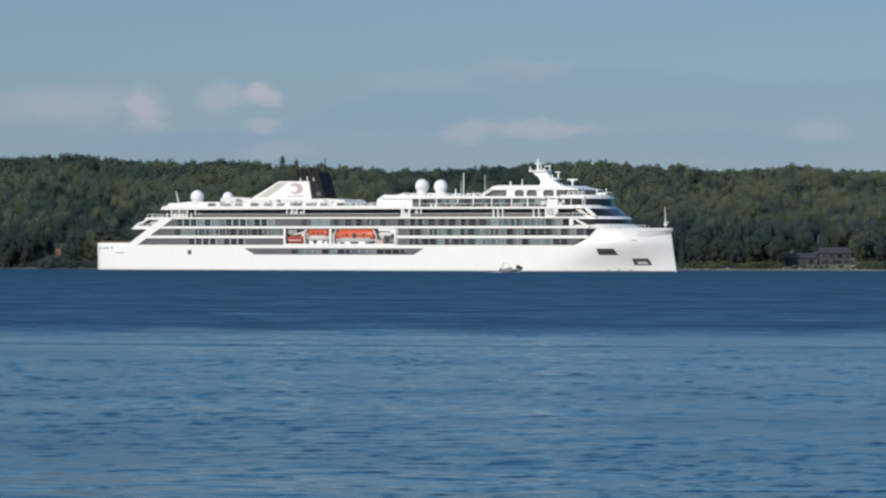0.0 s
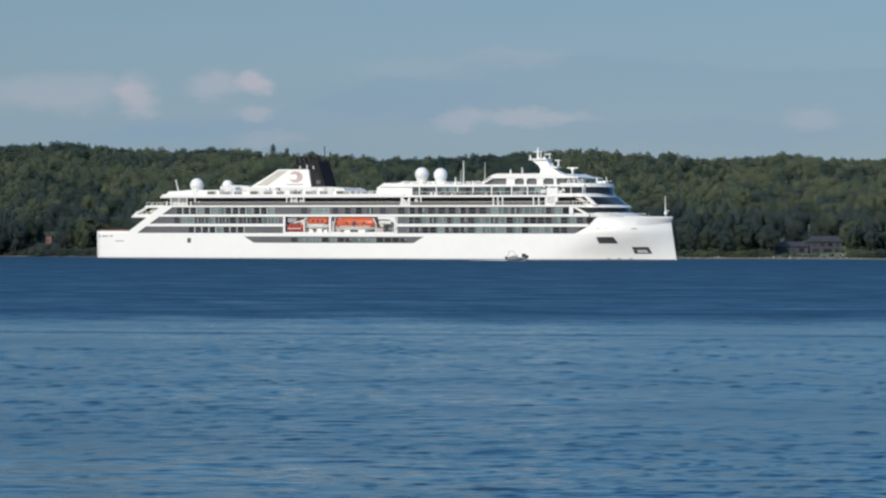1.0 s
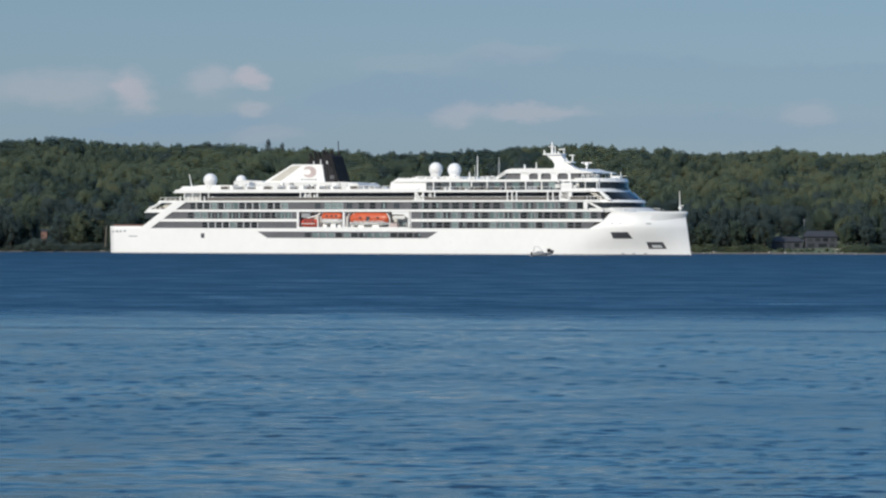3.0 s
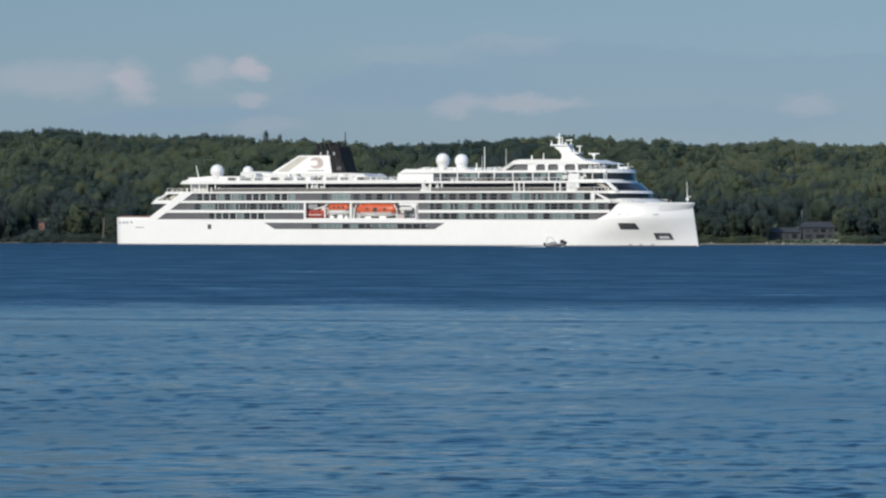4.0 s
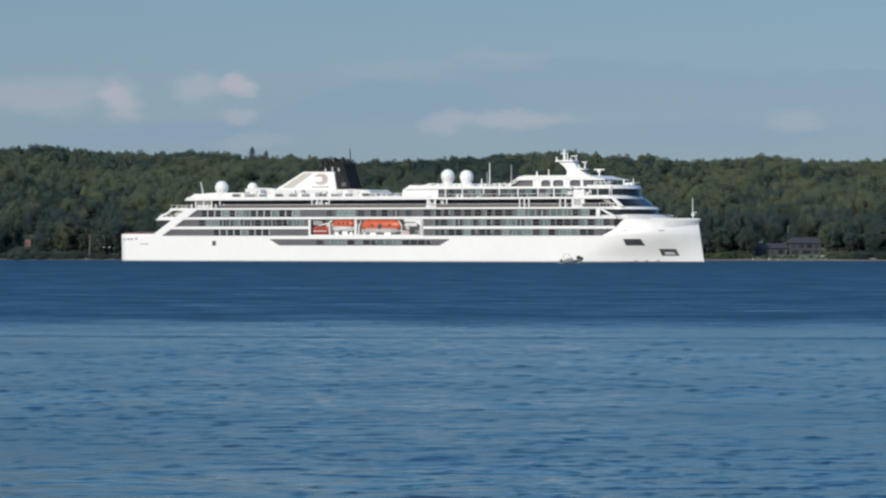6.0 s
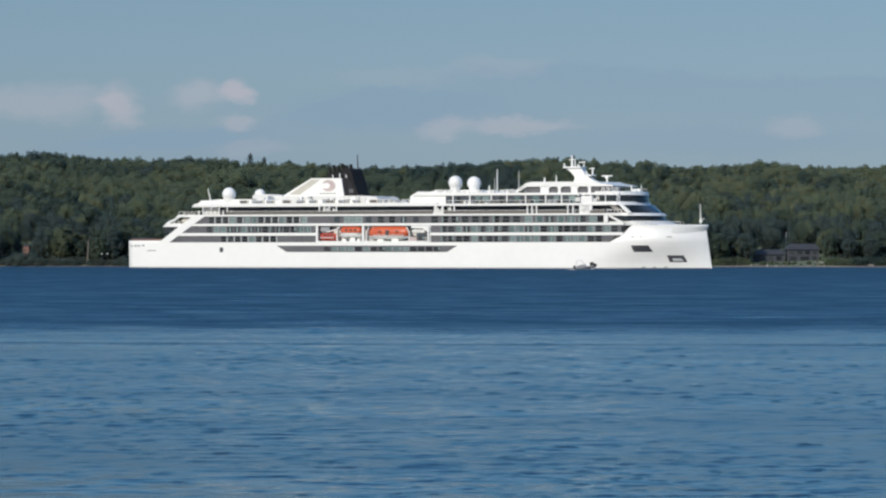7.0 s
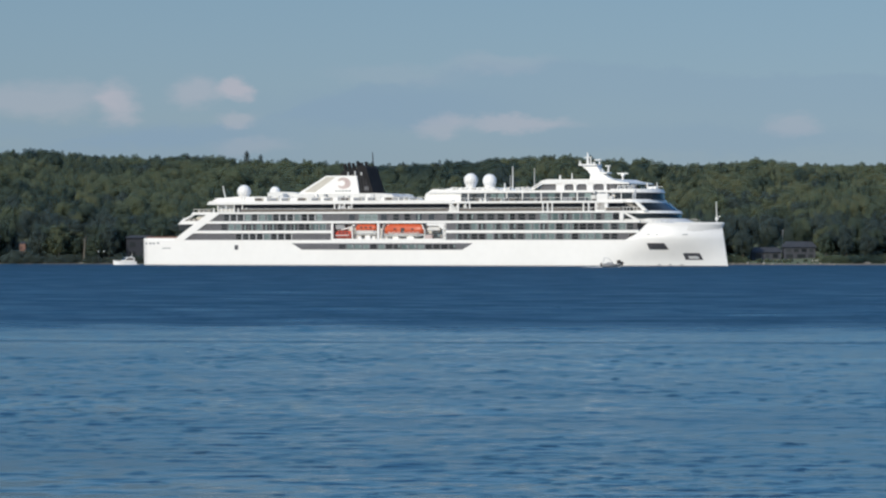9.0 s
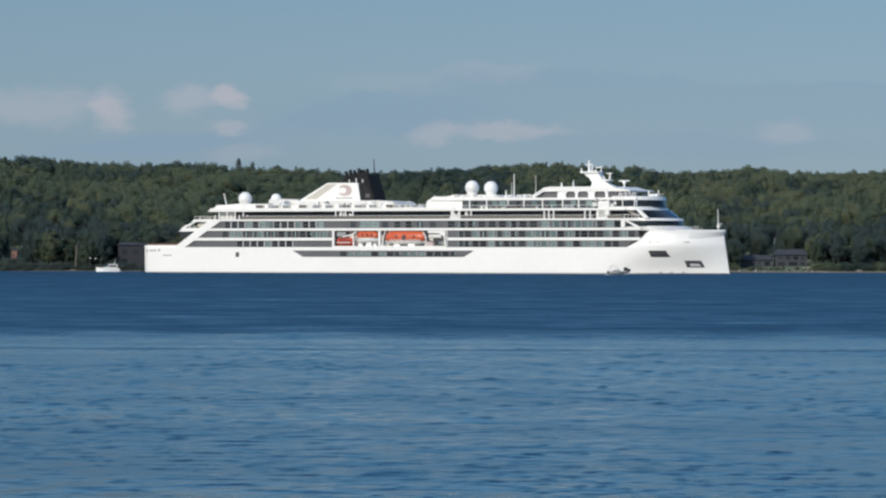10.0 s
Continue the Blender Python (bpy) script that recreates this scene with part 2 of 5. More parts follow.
def add_box(bm, x0, x1, y0, y1, z0, z1):
    v = [bm.verts.new((x, y, z)) for x in (x0, x1) for y in (y0, y1) for z in (z0, z1)]
    for f in ((0, 1, 3, 2), (4, 6, 7, 5), (0, 4, 5, 1), (2, 3, 7, 6), (0, 2, 6, 4), (1, 5, 7, 3)):
        bm.faces.new([v[i] for i in f])
    return bm


def box(x0, x1, y0, y1, z0, z1, bevel=0.0):
    bm = add_box(bmesh.new(), x0, x1, y0, y1, z0, z1)
    if bevel:
        bmesh.ops.bevel(bm, geom=bm.edges[:], offset=bevel, segments=2, affect="EDGES", profile=0.5)
    return bm


def add_prism(bm, profile, y0, y1):
    """A side profile of (x, z) pairs carried across from y0 to y1."""
    a = [bm.verts.new((x, y0, z)) for x, z in profile]
    b = [bm.verts.new((x, y1, z)) for x, z in profile]
    bm.faces.new(a)
    bm.faces.new(b[::-1])
    k = len(profile)
    for i in range(k):
        j = (i + 1) % k
        bm.faces.new((a[j], a[i], b[i], b[j]))
    return bm


def prism(profile, y0, y1):
    return add_prism(bmesh.new(), profile, y0, y1)


def add_rod(bm, p, q, r0, r1=None, n=8):
    p, q = Vector(p), Vector(q)
    r1 = r0 if r1 is None else r1
    turn = (q - p).to_track_quat("Z", "Y").to_matrix()
    rings = []
    for c, r in ((p, r0), (q, r1)):
        rings.append([bm.verts.new(c + turn @ Vector((r * math.cos(2 * math.pi * i / n), r * math.sin(2 * math.pi * i / n), 0))) for i in range(n)])
    for i in range(n):
        j = (i + 1) % n
        bm.faces.new((rings[0][i], rings[0][j], rings[1][j], rings[1][i]))
    bm.faces.new(rings[0][::-1])
    bm.faces.new(rings[1])
    return bm


def rod(p, q, r0, r1=None, n=8):
    return add_rod(bmesh.new(), p, q, r0, r1, n)


def ball(c, r, squash=1.0, seg=20, ring=12):
    bm = bmesh.new()
    bmesh.ops.create_uvsphere(bm, u_segments=seg, v_segments=ring, radius=r)
    for v in bm.verts:
        v.co = Vector((v.co.x, v.co.y, v.co.z * squash)) + Vector(c)
    return bm


def round_fronted(u0, u1b, u1t, w, z0, z1, nose=8.0, n=14):
    """A deck house, straight aft, with a rounded front that may rake from u1b at its foot to u1t at its top."""
    bm = bmesh.new()
    rings = []
    for z, u1 in ((z0, u1b), (z1, u1t)):
        pts = [(u0, -w), (u0, w)]
        for i in range(n + 1):
            a = math.pi / 2 - math.pi * i / n
            pts.append((u1 - nose + nose * math.cos(a), w * math.sin(a)))
        rings.append([bm.verts.new((x, y, z)) for x, y in pts])
    k = len(rings[0])
    for i in range(k):
        j = (i + 1) % k
        bm.faces.new((rings[0][i], rings[0][j], rings[1][j], rings[1][i]))
    bm.faces.new(rings[0][::-1])
    bm.faces.new(rings[1])
    return bm


# ---- water ----
def water():
    s = np.concatenate([[-60, -20, -6, -2, -1.3], np.linspace(-1, 1, 400), [1.3, 2, 6, 20, 60]])
    near = 1 / np.linspace(1 / 48, 1 / 400, 560)
    d = np.concatenate([[-4500, -600, -120, -30, 0, 20, 35], near, [420, 470, 540, 640, 800, 1000, 1300, 1700, 2300, 3200, 4800]])
    S, Dd = np.meshgrid(s, d)
    X, Y = S * (0.115 * np.abs(Dd) + 2.2), Dd
    rng = np.random.default_rng(4)
    Z = np.zeros_like(X)
    for i in range(72):
        lam = 0.18 * (4.5 ** rng.random())
        a = rng.normal(0, 0.75) + math.radians(6)
        k = 2 * math.pi / lam
        amp = 0.0022 * lam ** 0.9 * rng.uniform(0.5, 1.3)
        phase = k * (X * math.sin(a) + Y * math.cos(a)) + rng.uniform(0, 6.28)
        Z += amp * np.sin(phase + 0.7 * np.sin(phase))   # steep on the side facing the camera, gentle behind
    # longer, higher wavelets further out, sized to fit the camera's view
    further_out = np.clip((Dd - 65) / 70, 0, 1)
    for i in range(48):
        lam = 0.5 * (3.4 ** rng.random())
        a = rng.normal(0, 0.5) + math.radians(6)
        k = 2 * math.pi / lam
        amp = 0.0038 * lam ** 0.9 * rng.uniform(0.5, 1.3)
        phase = k * (X * math.sin(a) + Y * math.cos(a)) + rng.uniform(0, 6.28)
        Z += further_out * amp * np.sin(phase + 0.7 * np.sin(phase))
    fade = np.clip((1.15 - np.abs(S)) / 0.15, 0, 1) * np.clip((Dd - 36) / 10, 0, 1) * np.clip((400 - Dd) / 130, 0, 1)

    # breezes ruffle the surface in patches, large and small
    def patches(size, count):
        p = np.zeros_like(X)
        for i in range(count):
            a, k = rng.uniform(0, math.pi), 2 * math.pi / (size * rng.uniform(0.6, 1.7))
            p += np.sin(k * (X * math.cos(a) + 0.4 * Y * math.sin(a)) + rng.uniform(0, 6.28))
        return p / math.sqrt(count / 2)

    gust = np.clip(0.55 + 0.18 * patches(14, 7) + 0.34 * patches(0.9, 11), 0.1, 2.2)
    Z *= fade * gust
    r, c = X.shape
    idx = np.arange(r * c).reshape(r, c)
    faces = np.stack([idx[:-1, :-1], idx[:-1, 1:], idx[1:, 1:], idx[1:, :-1]], -1).reshape(-1, 4)
    me = bpy.data.meshes.new("water")
    me.vertices.add(r * c)
    me.vertices.foreach_set("co", np.stack([X, Y, Z], -1).astype(np.float32).ravel())
    me.loops.add(faces.size)
    me.loops.foreach_set("vertex_index", faces.astype(np.int32).ravel())
    me.polygons.add(len(faces))
    me.polygons.foreach_set("loop_start", np.arange(0, faces.size, 4, dtype=np.int32))
    me.update(calc_edges=True)
    me.polygons.foreach_set("use_smooth", [True] * len(faces))
    me.materials.append(WATER)
    return tagged(new("water", me), "rippled dark blue lake water with a calmer inshore strip", "water", kind="structure")


lake = water()

# ---- far shore ----
RIDGE = [(-230, 34), (-170, 34.6), (-150, 34.5), (-135, 33), (-118, 33), (-100, 33), (-86, 33), (-76, 31), (-64, 30.5), (-45, 30.5), (-25, 29),
         (-10, 30), (4, 29), (18, 31), (33, 32.5), (52, 33), (66, 33), (80, 31), (98, 31.5), (115, 29.5), (135, 30.5), (150, 31.5), (165, 30), (230, 30)]


def ground_height(x, y):
    s = x * 2000 / max(y, 1650)
    top = np.interp(s, [p[0] for p in RIDGE], [p[1] for p in RIDGE]) + 0.3
    shore = 1650 + 5 * math.sin(x * 0.03) + 3 * math.sin(x * 0.11 + 1)
    k = (y - shore) / (2000 - shore)
    if k < 0:
        return max(-3.0, k * 60)
    if k < 1:
        rise = k ** 0.9
        return top * rise + 0.9 * noise.noise((x * 0.03, y * 0.03, 0)) * min(1, k * 8)
    return top - (k - 1) * 14


def far_ground():
    xs = np.concatenate([[-4800, -2500, -1200, -700], np.arange(-460, 461, 8), [700, 1200, 2500, 4800]])
    ys = np.concatenate([[1636, 1642], np.arange(1646, 1676, 3), np.arange(1680, 2060, 12), [2120, 2250, 2600, 3400, 4900]])
    verts = [(x, y, ground_height(x, y) if y < 2300 else 20 - (y - 2300) * 0.008) for y in ys for x in xs]
    c = len(xs)
    faces = [(j * c + i, j * c + i + 1, (j + 1) * c + i + 1, (j + 1) * c + i) for j in range(len(ys) - 1) for i in range(c - 1)]
    me = mesh_of("ground", verts, faces, SOIL, True)
    me.materials.append(BEACH)
    for p in me.polygons:
        if p.center.z < 0.45 and p.center.y < 1662:
            p.material_index = 1
    return tagged(new("ground", me), "wooded hillside rising from a narrow stony beach", "ground", kind="structure")


far_ground()

# ---- cruise ship: u runs forward from the stern, y to port, z up from the waterline ----
HALF, MID = 11.75, 101.0
OFF = (-MID, 0, 0)
ship = tagged(new("cruise_ship"), "long white cruise ship with grey window bands, under way", "ship")


def sp(name, bm, material, parent=None, label="", smooth=False):
    """A part of the ship, in ship measures; sub-parts lie under a part that is not shifted itself."""
    return part(name, bm, material, parent or ship, label, smooth, OFF)


def smooth01(x):
    x = min(1, max(0, x))
    return x * x * (3 - 2 * x)


def half_breadth(u, z):
    k = min(1, max(0, z / 13.3))
    us, ue = 162 + 15 * smooth01(z / 9.0), 203.0 - 2.1 * k
    b = HALF
    if u > us:
        f = min(1, (u - us) / (ue - us))
        b = HALF * max(0, 1 - f ** (1.75 + 0.9 * k)) ** 0.92
    if u < 8:
        b -= 0.9 * (1 - u / 8) ** 2 * (1 - 0.5 * k)
    if z < 0:
        b *= 1 + z * 0.04
    return b


def sheer(u):
    if u < 13:
        return 8.75
    if u < 15:
        return 8.75 - 0.33 * (u - 13)
    if u < 173.6:
        return 8.1
    if u < 178:
        return 8.1 + (u - 173.6) * 0.5
    if u < 181:
        return 10.3 + (u - 178) * 1.0
    return 13.3 + 0.1 * smooth01((u - 190) / 10)


def hull():
    us = np.concatenate([np.linspace(0, 16, 9), np.linspace(22, 136, 20), np.linspace(142, 172, 12), np.linspace(173.6, 182, 12), np.linspace(183.5, 200.8, 16)])
    bm = bmesh.new()
    grid = []
    levels = [-3, -1.2, 0, 0.8, 2.2, 4, 6, 8.0, 0.45, 1.0]
    for u in us:
        top = sheer(u)
        zs = levels[:8] + [8.0 + (top - 8.0) * f for f in levels[8:]]
        grid.append([[bm.verts.new((u, side * half_breadth(u, z), z)) for z in zs] for side in (-1, 1)])
    # stem: each level runs on to its own foremost point
    top = sheer(200)
    zs = levels[:8] + [8.0 + (top - 8.0) * f for f in levels[8:]]
    stem = [bm.verts.new((203.0 - 2.1 * min(1, max(0, z / 13.3)), 0, z)) for z in zs]
    extra = []
    for f in (0.55, 0.85, 0.97):
        extra.append([[bm.verts.new((200.8 + (203.0 - 2.1 * min(1, max(0, z / 13.3)) - 200.8) * f,
                                     side * half_breadth(200.8 + (203.0 - 2.1 * min(1, max(0, z / 13.3)) - 200.8) * f, z), z)) for z in zs] for side in (-1, 1)])
    grid += extra
    for a, b in zip(grid[:-1], grid[1:]):
        for s in (0, 1):
            for i in range(len(zs) - 1):
                bm.faces.new((a[s][i], b[s][i], b[s][i + 1], a[s][i + 1]))
    for s in (0, 1):
        for i in range(len(zs) - 1):
            bm.faces.new((grid[-1][s][i], stem[i], stem[i + 1], grid[-1][s][i + 1]))
    a = grid[0]
    for i in range(len(zs) - 1):
        bm.faces.new((a[0][i], a[0][i + 1], a[1][i + 1], a[1][i]))
    # inner deck a little below the sheer
    for a, b in zip(grid[:-1], grid[1:]):
        bm.faces.new((a[0][-2], a[1][-2], b[1][-2], b[0][-2]))
    bmesh.ops.remove_doubles(bm, verts=bm.verts, dist=0.001)
    return sp("hull", bm, WHITE, label="smooth white hull with an upright bow", smooth=True)


hull()

# thin grey strip that paints the shadow line where the hull meets the water
for side in (-1, 1):
    bm = bmesh.new()
    rows = [[bm.verts.new((u, side * (half_breadth(u, z) + d), z)) for d, z in ((-0.1, -0.4), (0.03, -0.4), (0.03, 0.2), (-0.1, 0.2))]
            for u in np.concatenate([np.linspace(0.05, 8, 6), np.linspace(20, 155, 10), np.linspace(160, 202.6, 34)])]
    for p, q in zip(rows[:-1], rows[1:]):
        for i in range(3):
            bm.faces.new((p[i], q[i], q[i + 1], p[i + 1]))
    sp("waterline_shadow", bm, GREY, label="thin grey strip painting the shadow along the waterline")

# decks between the window rows; the walls stand back from the deck edges
BAY0, BAY1 = 70.5, 110.8
WALL = 11.4


def aft(z):
    """The raked after end of the deck houses."""
    return 13.2 + (z - 8.1) * 1.58


for n, (z0, z1, end) in enumerate(((8.1, 10.25, 175.5), (11.15, 13.4, 177.5), (14.15, 16.5, 172.0))):
    spans = [(aft(z0) + 2.4, aft(z1) + 2.4, BAY0, BAY0), (BAY1, BAY1, end - (1.8 if n == 0 else 0), end)] if n < 2 else [(aft(z0) + 2.4, aft(z1) + 2.4, end, end)]
    for a0, a1, b0, b1 in spans:
        sp("cabin_wall", prism([(a0, z0 - 0.1), (b0, z0 - 0.1), (b1, z1 + 0.1), (a1, z1 + 0.1)], -WALL, WALL), GREY, label="grey cladding between the cabin windows")
for z0, z1, end in ((10.25, 11.15, 178.2), (13.4, 14.15, 178.5), (16.5, 17.05, 175.0)):
    spans = [(0, BAY0 - 0.4), (BAY1 + 0.4, end)] if z0 < 10.5 else [(0, end)]
    for a, b in spans:
        prof = [(aft(z0) + 1.5 if a == 0 else a, z0), (b, z0), (b, z1), (aft(z1) + 1.5 if a == 0 else a, z1)]
        sp("deck_edge", prism(prof, -HALF, HALF), WHITE, label="white deck edge")
sp("deck_edge", prism([(14, 7.75), (174, 7.75), (174, 8.14), (14, 8.14)], -HALF - 0.01, HALF + 0.01), WHITE)
for side in (-1, 1):
    y0, y1 = sorted((side * (HALF + 0.03), side * (WALL - 0.4)))
    sp("raked_fin", prism([(11.6, 8.1), (15.6, 8.1), (29.3, 16.8), (26.6, 17.05), (25.0, 17.05)], y0, y1), WHITE, label="broad raked white fin at the after end")
    for u0, u1, z0, z1 in ((BAY0 - 0.5, BAY0 + 0.3, 8.1, 13.3), (BAY1 - 0.3, BAY1 + 0.6, 8.1, 13.3), (86.7, 87.5, 8.1, 13.3), (171.6, 173.0, 14.2, 16.4)):
        a, b = sorted((side * HALF, side * (HALF - 0.7)))
        sp("pillar", box(u0, u1, a, b, z0, z1, 0.08), WHITE)
    a, b = sorted((side * HALF, side * (HALF - 0.9)))
    sp("boat_bay_arch", prism([(104.5, 13.3), (104.5, 12.6), (108.5, 12.5), (110.2, 11.4), (110.2, 8.2), (111.3, 8.2), (111.3, 13.3)], a, b), WHITE)
    sp("boat_bay_sill", box(BAY0, BAY1, a, b, 7.8, 8.5, 0.1), WHITE)
sp("boat_bay_wall", box(BAY0 - 1, BAY1 + 1, -8.7, 8.7, 8.0, 13.4), CREAM, label="pale inner wall of the lifeboat recess")
sp("boat_bay_floor", box(BAY0 - 0.5, BAY1 + 0.5, -11.3, 11.3, 7.9, 8.12), DECK)

# windows, shared panes
def pane_mesh(w, h, material):
    bm = box(-w / 2, w / 2, -0.06, 0.06, -h / 2, h / 2)
    me = bpy.data.meshes.new("window")
    bm.to_mesh(me)
    bm.free()
    me.materials.append(material)
    return me


def strip_mesh(name, x0, x1, y0, y1, z0, z1, material):
    me = bpy.data.meshes.new(name)
    bm = box(x0, x1, y0, y1, z0, z1)
    bm.to_mesh(me)
    bm.free()
    me.materials.append(material)
    return me


rng = random.Random(11)
PANES = {}


def window(u, z, w, h, kind, y=None):
    key = (round(w, 2), round(h, 2), kind)
    if key not in PANES:
        pane = pane_mesh(w, h, {"dark": DARKGLASS, "framed": DARKGLASS, "teal": TEALGLASS, "grey": GREYGLASS}[kind])
        jamb = strip_mesh("jamb", w / 2 + 0.04, w / 2 + 0.3, -0.1, 0.1, -h / 2, h / 2, {"teal": MIDGREY, "framed": STEEL}.get(kind, GREY))
        curtains = []
        for x0, x1 in ((-w / 2 + 0.05, -w * 0.22), (w * 0.18, w / 2 - 0.05), (-w * 0.14, w * 0.16)):
            low = -h / 2 + (0.1 if x0 < 0 else 0.35)
            curtains.append(strip_mesh("curtain", x0, x1, -0.075, 0.075, low, h / 2 - 0.12, CURTAIN))
        rail = strip_mesh("balcony_rail", -w / 2, w / 2, -0.11, 0.11, -h * 0.06, h * 0.02, GREY)
        PANES[key] = (pane, jamb, curtains, rail)
    pane, jamb, curtains, rail = PANES[key]
    drawn = rng.random()
    for side in (-1, 1):
        ob = new("window", pane)
        ob.parent = ship
        ob.location = (u - MID, side * (y or WALL + 0.02), z)
        new("jamb", jamb).parent = ob
        if kind == "teal" or kind != "framed" and drawn < 0.42:
            new("curtain", curtains[int(drawn * 97) % 3]).parent = ob
        if kind != "grey":
            new("balcony_rail", rail).parent = ob


def window_row(u0, u1, z, pitch, w, h, teal, plain="dark"):
    k = int((u1 - u0) / pitch)
    for i in range(k + 1):
        t = teal(u0 + i * pitch) if callable(teal) else teal
        window(u0 + i * pitch, z, w, h, "teal" if rng.random() < t else plain)


def near(*spots, reach=1.5):
    return lambda u: 0.85 if any(abs(u - s) < reach for s in spots) else 0.16


window_row(31.5, 68, 15.3, 2.62, 1.9, 2.0, near(38.5, 44), "framed")
for u, kind in ((77.5, "grey"), (81, "teal"), (83.4, "teal"), (85.6, "teal"), (89, "grey"), (93.4, "dark"), (97.4, "dark"), (101.5, "grey"), (106, "grey")):
    window(u, 15.3, 2.0, 2.0, kind)
window_row(112.6, 142, 15.3, 3.6, 2.3, 2.0, 0.06)
window_row(145.5, 168, 15.3, 3.7, 2.5, 2.0, near(146, 150, 157, 161))
window_row(30.5, 69, 12.25, 2.6, 1.9, 1.95, near(33, 36, 44, 64, 67.5))
window_row(115.8, 176, 12.25, 2.7, 2.0, 1.95, near(122, 127, 133, 140, 148, 153, 161, 167, 172, reach=1.9))
window_row(36.0, 56.5, 9.2, 2.62, 2.0, 1.85, 0.05, "framed")
window_row(115.8, 170, 9.2, 2.7, 1.95, 1.85, near(128, 141, 146, 150, 154, 160, 165, reach=1.9))
sp("lounge_glass", box(168.2, 171.7, -WALL - 0.05, WALL + 0.05, 14.35, 16.25), DARKGLASS)
for i in range(4):
    window(101.8 + 2.9 * i, 9.4, 2.2, 1.4, "dark", 10.9)

# lower window band along the hull
for side in (-1, 1):
    a, b = sorted((side * (HALF - 0.3), side * (HALF + 0.04)))
    sp("lower_window_band", prism([(55.7, 7.08), (120.8, 7.08), (117.2, 5.05), (59.4, 5.05)], a, b), GREY, label="grey tapered band along the hull")
for i in range(15):
    window(74.2 + 2.82 * i, 6.0, 2.15, 1.3, "teal" if i in (1, 2, 3, 5, 8, 9, 10) else "dark", HALF + 0.07)

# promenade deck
# wall coloured dark to paint in the shade below the deck overhang
sp("promenade_wall", box(33, 177, -9.2, 9.2, 17.0, 19.6), DARK_AND_SHADE, label="promenade wall with dark glass, overhang shade in its colour")
sp("promenade_roof", prism([(24.1, 19.55), (173, 19.55), (173, 20.2), (113.6, 20.2), (113.0, 20.65), (25.2, 20.65)], -HALF, HALF), WHITE, label="long white deck overhang")
for side in (-1, 1):
    a, b = sorted((side * (HALF - 0.12), side * (HALF - 0.04)))
    for u0, u1 in ((37, 112), (116, 145), (149, 159), (167, 172)):
        sp("promenade_rail", box(u0, u1, a, b, 17.05, 17.95), TEAK, label="brownish glazed rail")
    for u0, u1 in ((71, 71.4), (73, 73.3), (74.6, 74.9), (77.2, 77.6), (112.5, 113.1), (115.2, 115.8), (119.4, 119.8), (145, 145.4), (146.6, 147), (148.2, 148.6), (159, 159.4), (160.8, 161.2), (163.2, 166.4)):
        a, b = sorted((side * (HALF - 0.15), side * (HALF - 0.6)))
        sp("pillar", box(u0, u1, a, b, 17.0, 19.6), WHITE)
    # after terrace
    for i in range(9):
        u = 26.5 + i * 1.5
        a, b = sorted((side * (HALF - 0.3), side * (HALF - 0.45)))
        sp("rail_post", box(u, u + 0.35, a, b, 17.0, 19.4 if i % 2 else 18.4), WHITE)
    for u, lean, z1 in ((72.2, 0.9, 19.3), (75.6, -1.1, 19.4), (76.6, 0.8, 18.9), (112.0, 1.4, 19.4), (114.4, -1.0, 19.2), (117.0, 1.3, 19.4), (118.2, -0.8, 18.8)):
        y = side * (HALF - 0.35)
        bm = add_rod(bmesh.new(), (u, y, 17.05), (u + lean, y, z1), 0.16, 0.12)
        add_rod(bm, (u + lean, y, z1), (u + lean * 0.4, y + side * 0.2, z1 - 0.5), 0.1)
        sp("small_crane", bm, WHITE)
sp("after_house", box(27, 36, -9, 9, 17.0, 19.6), CREAM)

# after terraces
sp("after_lounge_glass", box(12.9, 24, -10.6, 10.6, 11.25, 13.2), DARKGLASS, label="dark lounge glass above the stern")
sp("after_terrace", prism([(12.7, 13.2), (26, 13.2), (26, 14.3), (14.0, 14.3)], -10.8, 10.8), WHITE)
sp("after_terrace_house", prism([(17.5, 14.3), (27, 14.3), (27, 16.4), (20.5, 16.4)], -9.4, 9.4), SAND, label="beige shaded terrace wall")
sp("after_terrace_roof", prism([(17.6, 16.35), (30, 16.35), (30, 17.1), (18.4, 17.1)], -10.8, 10.8), WHITE)
sp("mooring_deck", box(15, 22, -10.2, 10.2, 8.0, 11.25), MIDGREY)
for side in (-1, 1):
    a, b = sorted((side * 10.8, side * 10.5))
    sp("raked_strut", prism([(13.6, 14.3), (15.0, 14.3), (19.4, 16.4), (18.2, 16.4)], a, b), WHITE)
    a, b = sorted((side * 10.75, side * 10.6))
    sp("stern_rail", box(0.8, 13, a, b, 8.6, 9.25), RUST, label="reddish brown stern rail")
for i in range(12):   # lounge chairs along the after terraces
    u = 15.2 + i * 0.95
    sp("terrace_chair", box(u, u + 0.55, -10.4, -9.9, 17.1 if i > 4 else 14.3, 17.75 if i > 4 else 14.95, 0.06), SAND if i % 2 else TEAK)
sp("ensign_staff", rod((23.3, 0, 25.7), (24.4, 0, 21.4), 0.12, 0.2), WHITE)

# sun deck houses
sp("after_sun_deck_house", prism([(24.3, 20.6), (26.3, 21.6), (33.7, 22.1), (50, 22.0), (52, 21.7), (91.6, 21.6), (92.8, 20.6)], -9, 9), WHITE)
sp("sun_deck_house", prism([(53, 21.5), (56, 23.0), (84, 23.0), (89.4, 22.6), (90.6, 21.5)], -7, 7), CREAM)
